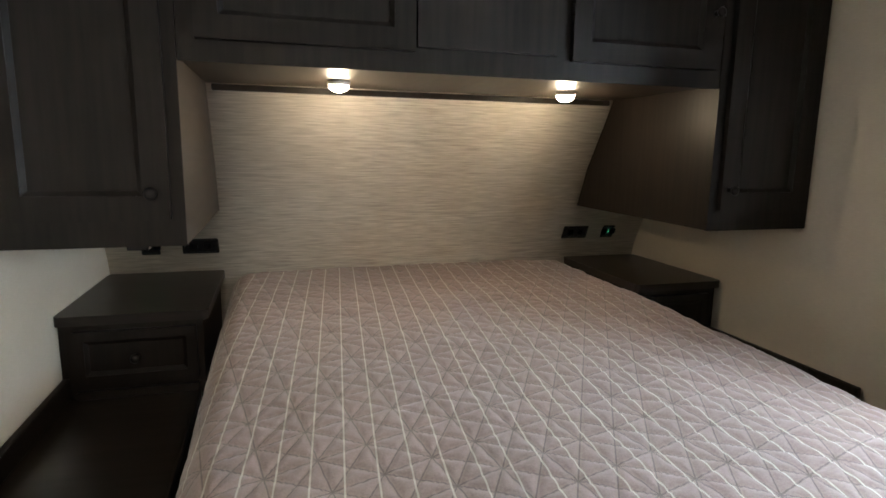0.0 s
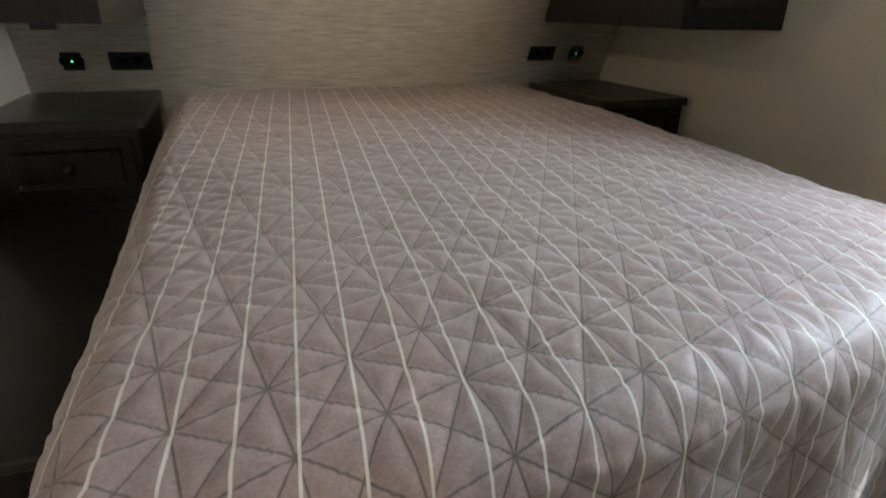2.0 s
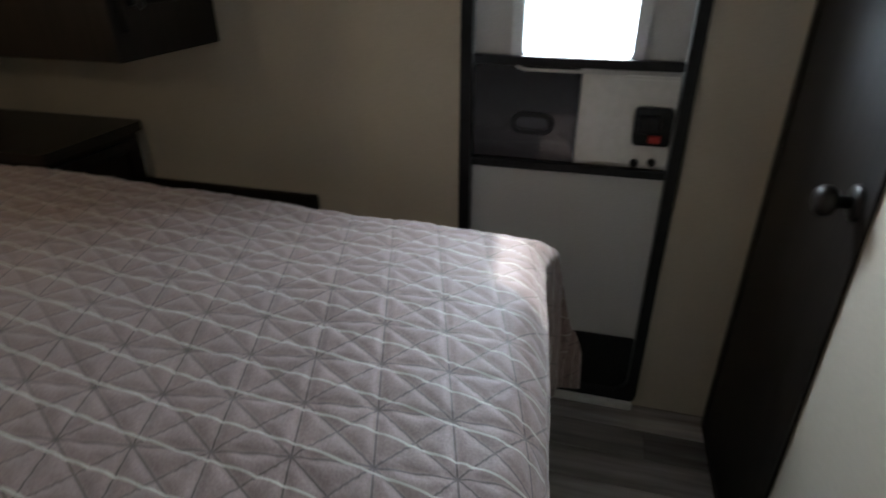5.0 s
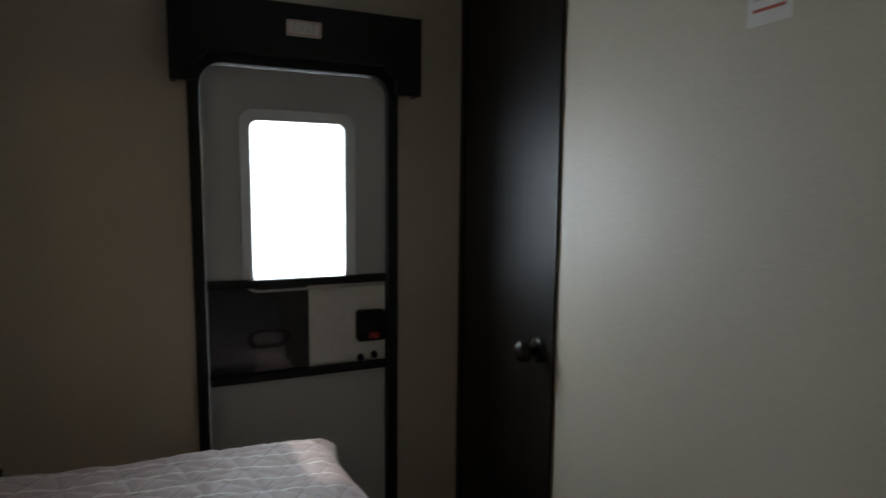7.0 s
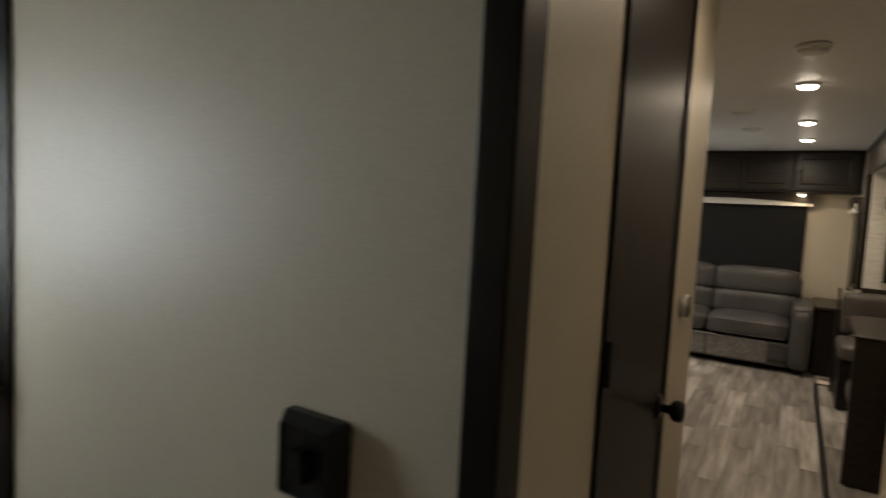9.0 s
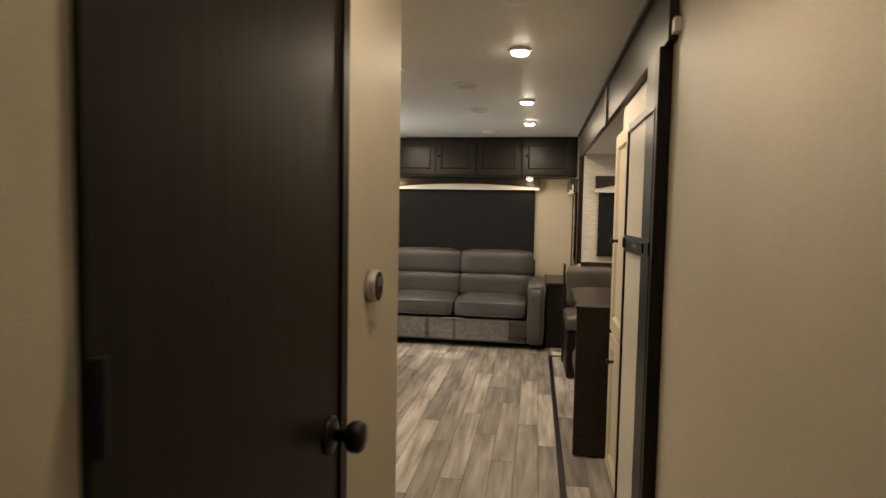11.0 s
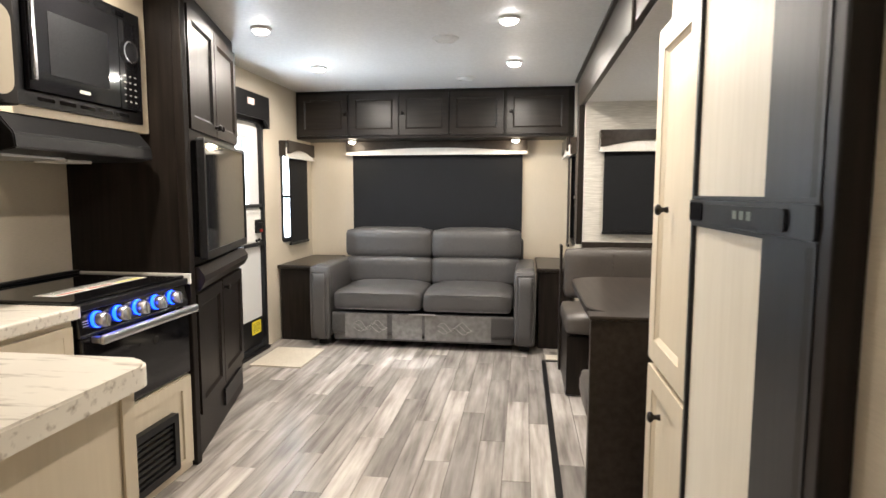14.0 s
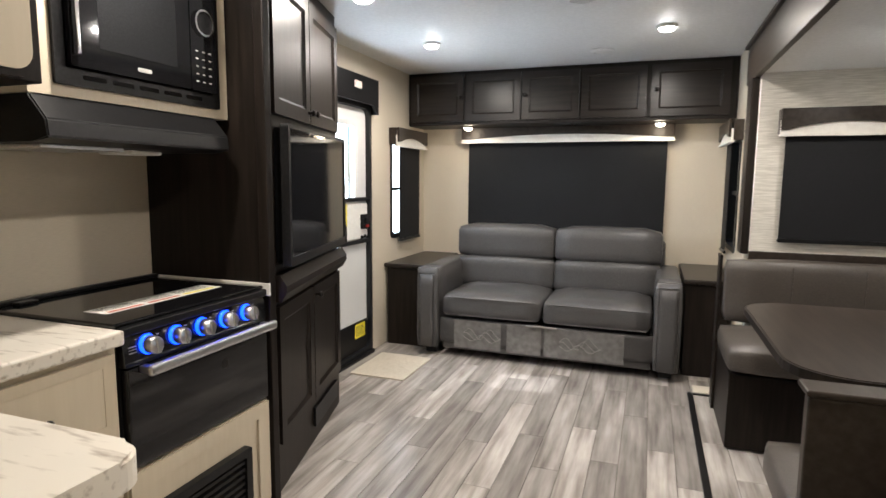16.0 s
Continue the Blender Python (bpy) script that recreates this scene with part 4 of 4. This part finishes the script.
# ---- dinette ----
def dinette():
    b = thing("dinette_bench", "taupe leatherette dinette bench on a dark wooden base", "bench", "dinette benches")
    part("base", box((2.205, -1.785, 0.008), (3.12, -1.22, 0.36), 0.004), ESPRESSO, b)
    part("seat_cushion", soft_box((2.19, -1.84, 0.365), (3.12, -1.32, 0.50), 0.045, 0.01), DINETTE, b, "", True)
    part("backrest", soft_box((2.215, -1.34, 0.49), (3.12, -1.225, 0.83), 0.04), DINETTE, b, "", True)
    part("end_panel", box((2.190, -1.30, 0.008), (2.204, -1.20, 0.845), 0.003), ESPRESSO, b)
    for x in (2.52, 2.83):
        piping([(x, -1.342, 0.52), (x, -1.342, 0.80)], 0.003, "seam", b, DINETTE)
    f = thing("dinette_bench", "dinette bench seen from behind its dark wooden back panel", "bench", "dinette benches")
    part("back_panel", box((2.165, -3.25, 0.008), (3.12, -3.215, 0.775), 0.005), BROWN, f)
    part("cap", box((2.160, -3.255, 0.776), (3.12, -3.17, 0.79), 0.004), BROWN, f, "dark edge cap")
    part("base", box((2.215, -3.214, 0.008), (3.12, -2.78, 0.34), 0.004), ESPRESSO, f)
    part("seat_cushion", soft_box((2.18, -3.10, 0.345), (3.12, -2.70, 0.47), 0.045, 0.01), DINETTE, f, "", True)
    part("backrest", soft_box((2.185, -3.213, 0.45), (3.12, -3.12, 0.77), 0.035), DINETTE, f, "", True)
    t = thing("dinette_table", "dark brown dinette table with rounded corners and banded edge", "table")
    part("tabletop", plate(level(0.715), rr(2.20, -2.98, 3.14, -2.02, 0.16, 8), 0.0, 0.028), BROWN, t)
    part("edge_band", ring(level(0.715), rr(2.192, -2.988, 3.148, -2.012, 0.168, 8), rr(2.2002, -2.9798, 3.1398, -2.0202, 0.16, 8), 0.001, 0.026), ESPRESSO, t)
    for y in (-2.72, -2.28):
        part("leg", lathe(level(0.008), 2.72, y, ((0, 0.05), (0.01, 0.05), (0.015, 0.028), (0.70, 0.028), (0.706, 0.06)), 20), STEEL, t, "", True)


dinette()
rug = thing("door_mat", "beige woven door mat inside the entrance", "mat")
part("mat_body", plate(level(0), rr(0.10, -1.50, 0.47, -1.03, 0.01), 0.001, 0.010), MAT_RUG, rug)
fl = thing("floor_register", "small tan floor vent between sofa and dinette", "vent")
part("plate", plate(level(0), rr(2.12, -1.06, 2.28, -0.94, 0.006), 0.001, 0.006), MAT_RUG, fl)


# ---- corridor ----
def thermostat():
    t = thing("thermostat", "round silver thermostat with dark display on the corridor wall", "thermostat")
    m = east(1.60)
    u, v = -5.075, 1.094
    part("base", lathe(m, u, v, ((0.0005, 0.033), (0.008, 0.035), (0.019, 0.034), (0.022, 0.032)), 36), SILVER, t, "", True)
    part("face", lathe(m, u, v, ((0.022, 0.031), (0.0235, 0.030)), 36), BLACK, t, "black face")
    part("display", plate(m, rr(u - 0.016, v + 0.001, u + 0.016, v + 0.019, 0.002), 0.0237, 0.0242), SCREEN, t, "grey liquid crystal display")
    for k in range(3):
        part("button", plate(m, rr(u - 0.016 + k * 0.012, v - 0.015, u - 0.008 + k * 0.012, v - 0.008, 0.002, 2), 0.0237, 0.0246), BLACK, t)


thermostat()


def wall_box(m, u0, v0, u1, v1, name, label, extra):
    o = thing(name, label, "outlet")
    part("cover", ring(m, rr(u0, v0, u1, v1, 0.006), rr(u0 + 0.010, v0 + 0.010, u1 - 0.010, v1 - 0.010, 0.004), 0.0005, 0.006, None, 0.013), BLACK, o)
    part("face", plate(m, rr(u0 + 0.0095, v0 + 0.0095, u1 - 0.0095, v1 - 0.0095, 0.004), 0.001, 0.011), BLACK, o)
    cu, cv = (u0 + u1) / 2, (v0 + v1) / 2
    if extra == "switch":
        part("rocker", plate(m, rr(cu - 0.012, cv - 0.02, cu + 0.012, cv + 0.02, 0.004), 0.0112, 0.018), BLACK, o)
    else:
        for d in (-0.025, 0.025):
            part("socket", plate(m, rr(cu + d - 0.014, cv - 0.014, cu + d + 0.014, cv + 0.014, 0.008), 0.0112, 0.013), GLOSS, o)
        if extra == "led":
            part("indicator", lathe(m, cu, cv, ((0.013, 0.003), (0.0145, 0.002)), 8), LED_GREEN, o, "tiny green light")
    return o


wall_box(lambda u, v, w: (u, YP - 2.4 * w, v), 1.352, 0.985, 1.449, 1.092, "light_switch", "black plastic switch plate on the partition wall", "switch")

# bedroom notice above the switch
nt = tagged(link("wall_notice", plate(south(YP), rr(1.085, 1.63, 1.16, 1.72, 0.003), 0.0005, 0.0015), PAPER), "small white printed notice on the partition wall", "sign")
for k in range(4):
    part("print_bar", plate(south(YP - 0.0016), rr(1.095, 1.65 + k * 0.017, 1.15, 1.655 + k * 0.017, 0.001, 1), 0.0, 0.0004), RUST if k == 0 else SILVER, nt)


# ---- bedroom ----
def bed():
    f = thing("bed_base", "dark wooden storage base under the mattress", "bed")
    part("platform", box((0.46, -8.84, 0.001), (1.86, -7.0, 0.40), 0.006), ESPRESSO, f)
    mt = thing("mattress", "thick queen mattress hidden under the quilt", "mattress")
    part("core", soft_box((0.42, -8.84, 0.405), (1.86, -6.91, 0.725), 0.05), BASE, mt, "", True)
    q = thing("quilt", "taupe quilted bedspread with thin white stripes on the bed", "quilt")
    X0, X1, YH, Y0, Z, DROP, R = 0.37, 1.915, -8.86, -6.745, 0.772, 0.34, 0.075
    du = 0.0070
    us = np.arange(X0 - DROP, X1 + DROP + du, du)
    vs = np.arange(YH, Y0 + DROP + du, du)

    def bend(d):
        """Arc length past the edge to (out, down)."""
        if d <= 0:
            return d, 0.0
        t = d / R
        if t < math.pi / 2:
            return R * math.sin(t), R * (1 - math.cos(t))
        return R + 0.05 * (d - R * math.pi / 2), R + (d - R * math.pi / 2)

    def pad(u, v):
        """Height of the padding between the stitched lines."""
        s = -10.30 * (u - 1.584) - 1.75 * (v + 6.840)
        t = 2.986 * (u - 1.584) - 9.492 * (v + 6.840)

        def near(k, size):
            k = k % 1.0
            return min(k, 1 - k) * size

        d = min(near(s, 0.0955), near(t, 0.1), near(s - t, 0.0695), near(s + t, 0.0705))
        return 0.0052 * (1 - math.exp(-d / 0.005)), s, t

    bm = bmesh.new()
    lay = bm.verts.layers.float_vector.new("cloth")
    grid = []
    for v in vs:
        row = []
        for u in us:
            h, la, lb = pad(u, v)
            foot = Y0 - 0.10 * min(1.0, max(0.0, (1.55 - u) / 1.1)) ** 1.3
            crown = 0.026 * max(0, 1 - ((u - 1.13) / 0.87) ** 4) * min(1, max(0, (foot - v) / 0.30)) + 0.034 * min(1, max(0, (-7.3 - v) / 0.9))
            ex = max(X0 + R - u, u - (X1 - R))
            sx = -1 if u < 1 else 1
            ey = v - (foot - R)
            ox, dx = bend(ex)
            oy, dy = bend(ey)
            x = u if ex <= 0 else (X0 + R - ox if sx < 0 else X1 - R + ox)
            y = v if ey <= 0 else foot - R + oy
            drop = max(dx, dy)
            if ex > 0 and ey > 0:
                k = min(ex, ey)
                drop = max(dx, dy) * 0.96 + 0.16 * min(dx, dy)
                x += sx * 0.20 * k
                y += 0.20 * k
            wav = 0.007 * noise.noise(Vector((u * 3.1, v * 3.1, 0.3))) + 0.004 * noise.noise(Vector((u * 11, v * 11, 1.3)))
            z = Z - drop + (h + wav + crown if drop < R else 0)
            if drop >= R * 0.6:
                ripple = 0.012 * math.sin((u if ey > ex else v) * 21) * min(1, (drop - R * 0.6) * 5)
                if ey > ex:
                    y += 0.6 * h + ripple
                else:
                    x += sx * (0.6 * h + ripple)
            vert = bm.verts.new((x, y, z))
            vert[lay] = (u - 0.0967 * (v + 6.946) - 1.718 + 30 * 0.0583, la, lb)
            row.append(vert)
        grid.append(row)
    for r0, r1 in zip(grid, grid[1:]):
        for i in range(len(us) - 1):
            bm.faces.new((r0[i], r0[i + 1], r1[i + 1], r1[i]))
    part("cover", bm, QUILT, q, "", True)


bed()


def nightstand(x0, x1, label):
    n = thing("nightstand", label, "nightstand", "bedroom nightstands")
    y0, y1, z = -8.86, -8.24, 0.845
    inner = x1 if x0 < 0.1 else x0
    part("body", box((x0 + (0.02 if x0 > 1 else 0), y0, 0.001), (x1 - (0.02 if x0 < 1 else 0), y1 - 0.035, z - 0.031), 0.004), ESPRESSO, n)
    pts = rr(x0, y0, x1, y1, 0.02)
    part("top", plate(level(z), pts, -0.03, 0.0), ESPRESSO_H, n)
    m = north(y1 - 0.035)
    d = cab_door(n, m, x0 + 0.04, 0.62, x1 - 0.04, 0.79, ESPRESSO, ((x0 + x1) / 2, 0.705), 0.03, "drawer")
    cab_door(n, m, x0 + 0.04, 0.10, x1 - 0.04, 0.60, ESPRESSO, (x0 + 0.09, 0.52), 0.05)


nightstand(0.003, 0.395, "dark wooden nightstand beside the bed under the cabinet")
nightstand(1.945, 2.373, "dark wooden nightstand with drawer beside the bed")


def bed_cabinets():
    prof = [(-7.905, 1.107), (-8.735, 1.107), (-8.66, 1.28), (-8.55, 1.45), (-8.40, 1.70), (-8.22, 2.037), (-7.905, 2.037)]
    for x0, x1, kx, label in ((0.002, 0.402, 0.345, "dark wooden wardrobe cabinet hung beside the bed"), (1.943, 2.373, 2.01, "dark wooden hanging cabinet on the other bedside")):
        c = thing("wardrobe_cabinet", label, "cabinet", "bedside wall cabinets")
        bm = bmesh.new()
        ra = [bm.verts.new((x0, y, z)) for y, z in prof]
        rb = [bm.verts.new((x1, y, z)) for y, z in prof]
        bm.faces.new(ra), bm.faces.new(rb)
        for i in range(len(prof)):
            j = (i + 1) % len(prof)
            bm.faces.new((ra[i], ra[j], rb[j], rb[i]))
        # lit and unlit side panels are put into the colour: browner at x > 1
        part("body", bm, BROWN if x0 > 1 else ESPRESSO, c)
        part("face_frame", plate(north(-7.905), rr(x0, 1.105, x1, 2.036, 0.002, 1), 0.0005, 0.012), ESPRESSO, c)
        cab_door(c, north(-7.893), x0 + 0.03, 1.17, x1 - 0.03, 2.0, ESPRESSO, (kx, 1.237), 0.06)
        if x0 > 1:
            part("catch", box((1.985 + 0.05, -7.95, 1.092), (1.985 + 0.10, -7.915, 1.1065), 0.003), BLACK, c)
    c = thing("overhead_cabinet", "dark wooden overhead cabinet bridging the bed head", "cabinet")
    prof = [(-7.905, 1.557), (-8.46, 1.557), (-8.22, 2.037), (-7.905, 2.037)]
    bm = bmesh.new()
    ra = [bm.verts.new((0.404, y, z)) for y, z in prof]
    rb = [bm.verts.new((1.941, y, z)) for y, z in prof]
    bm.faces.new(ra), bm.faces.new(rb)
    for i in range(4):
        bm.faces.new((ra[i], ra[(i + 1) % 4], rb[(i + 1) % 4], rb[i]))
    part("body", bm, BROWN, c)
    part("face_frame", plate(north(-7.905), rr(0.404, 1.548, 1.941, 2.036, 0.002, 1), 0.0005, 0.012), ESPRESSO, c)
    m = north(-7.893)
    cab_door(c, m, 0.435, 1.60, 0.918, 2.0, ESPRESSO, (0.455, 1.76))
    cab_door(c, m, 1.368, 1.60, 1.90, 2.0, ESPRESSO, (1.88, 1.76))
    part("centre_panel", plate(m, rr(0.965, 1.612, 1.362, 2.0, 0.002, 1), 0.001, 0.014), ESPRESSO, c)
    part("back_rail", box((0.42, -8.50, 1.535), (1.925, -8.478, 1.556), 0.003), ESPRESSO, c)


bed_cabinets()
for x in (0.745, 1.53):
    puck(x, -8.24, 1.556, "small warm puck light under the bedroom cabinet", LAMP_BED, LED_WARM, (1.0, 0.76, 0.48))
wall_box(lambda u, v, w: (u, -8.83 + (v - 0.98) * 0.45 + w, v), 0.285, 0.937, 0.420, 1.003, "wall_outlet", "black double wall outlet beside the bed head", "socket")
wall_box(lambda u, v, w: (u, -8.83 + (v - 0.98) * 0.45 + w, v), 0.140, 0.937, 0.210, 1.003, "usb_outlet", "black usb outlet with a small green light", "led")
wall_box(lambda u, v, w: (u, -8.83 + (v - 0.98) * 0.45 + w, v), 1.96, 0.918, 2.10, 0.986, "wall_outlet", "black double wall outlet above the nightstand", "socket")
wall_box(lambda u, v, w: (u, -8.83 + (v - 0.98) * 0.45 + w, v), 2.18, 0.918, 2.25, 0.986, "usb_outlet", "black usb outlet with a small green light", "led")


def bedside_box(x0, x1, wall, y1, label):
    """A low storage deck between the bed and the wall, with a raised rail against the wall."""
    b = thing("bedside_box", label, "storage box", "bedside storage boxes")
    part("body", box((x0, -8.276, 0.001), (x1, y1 - 0.02, 0.55), 0.004), ESPRESSO, b)
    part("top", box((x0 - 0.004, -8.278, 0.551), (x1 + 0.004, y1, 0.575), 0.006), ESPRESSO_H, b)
    lo, hi = (wall, wall + 0.02) if wall < 1 else (wall - 0.02, wall)
    part("rail", box((lo, -8.276, 0.577), (hi, y1, 0.645), 0.006), ESPRESSO, b, "narrow dark rail along the wall")


bedside_box(0.008, 0.36, 0.004, -7.62, "low dark wooden storage deck between bed and door wall")
bedside_box(1.985, 2.366, 2.371, -7.15, "low dark wooden storage deck between bed and bedroom wall")


# ---- floor planks ----
def planks():
    wide, long, gap = 0.117, 0.92, 0.0012
    meshes = {}

    def mesh_for(w, ln):
        key = (round(w, 4), round(ln, 4))
        if key not in meshes:
            bm = bmesh.new()
            vs = [bm.verts.new(p) for p in ((gap, gap, -0.0008), (w - gap, gap, -0.0008), (w - gap, ln - gap, -0.0008), (gap, ln - gap, -0.0008),
                                            (gap + 0.001, gap + 0.001, 0), (w - gap - 0.001, gap + 0.001, 0), (w - gap - 0.001, ln - gap - 0.001, 0), (gap + 0.001, ln - gap - 0.001, 0))]
            lowv = [bm.verts.new((v.co.x, v.co.y, -0.006)) for v in vs[:4]]
            bm.faces.new(vs[4:])
            for i in range(4):
                j = (i + 1) % 4
                bm.faces.new((vs[i], vs[j], vs[j + 4], vs[i + 4]))
                bm.faces.new((lowv[i], lowv[j], vs[j], vs[i]))
            bmesh.ops.recalc_face_normals(bm, faces=bm.faces)
            me = bpy.data.meshes.new("plank")
            bm.to_mesh(me)
            bm.free()
            me.materials.append(PLANK)
            meshes[key] = me
        return meshes[key]

    rnd = random.Random(4)
    x = 0.0
    cols = 0
    while x < 3.14:
        y0, y1 = (-8.9, 0.0) if x < W - 0.02 else (-4.46, -1.19)
        if 0.42 < x < 1.7:
            y0 = -7.1
        offs = (0.0, 0.41, 0.74, 0.22, 0.58)[cols % 5]
        y = y0 - offs * long
        while y < y1:
            a, b = max(y, y0), min(y + long, y1)
            inside = x < 1.45 and b < -4.95 and a > -6.25
            if b - a > 0.03 and not inside:
                ob = new("plank", mesh_for(wide, b - a))
                ob.parent = floor
                ob.location = (x, a, 0.0)
            y += long
        x += wide
        cols += 1


planks()
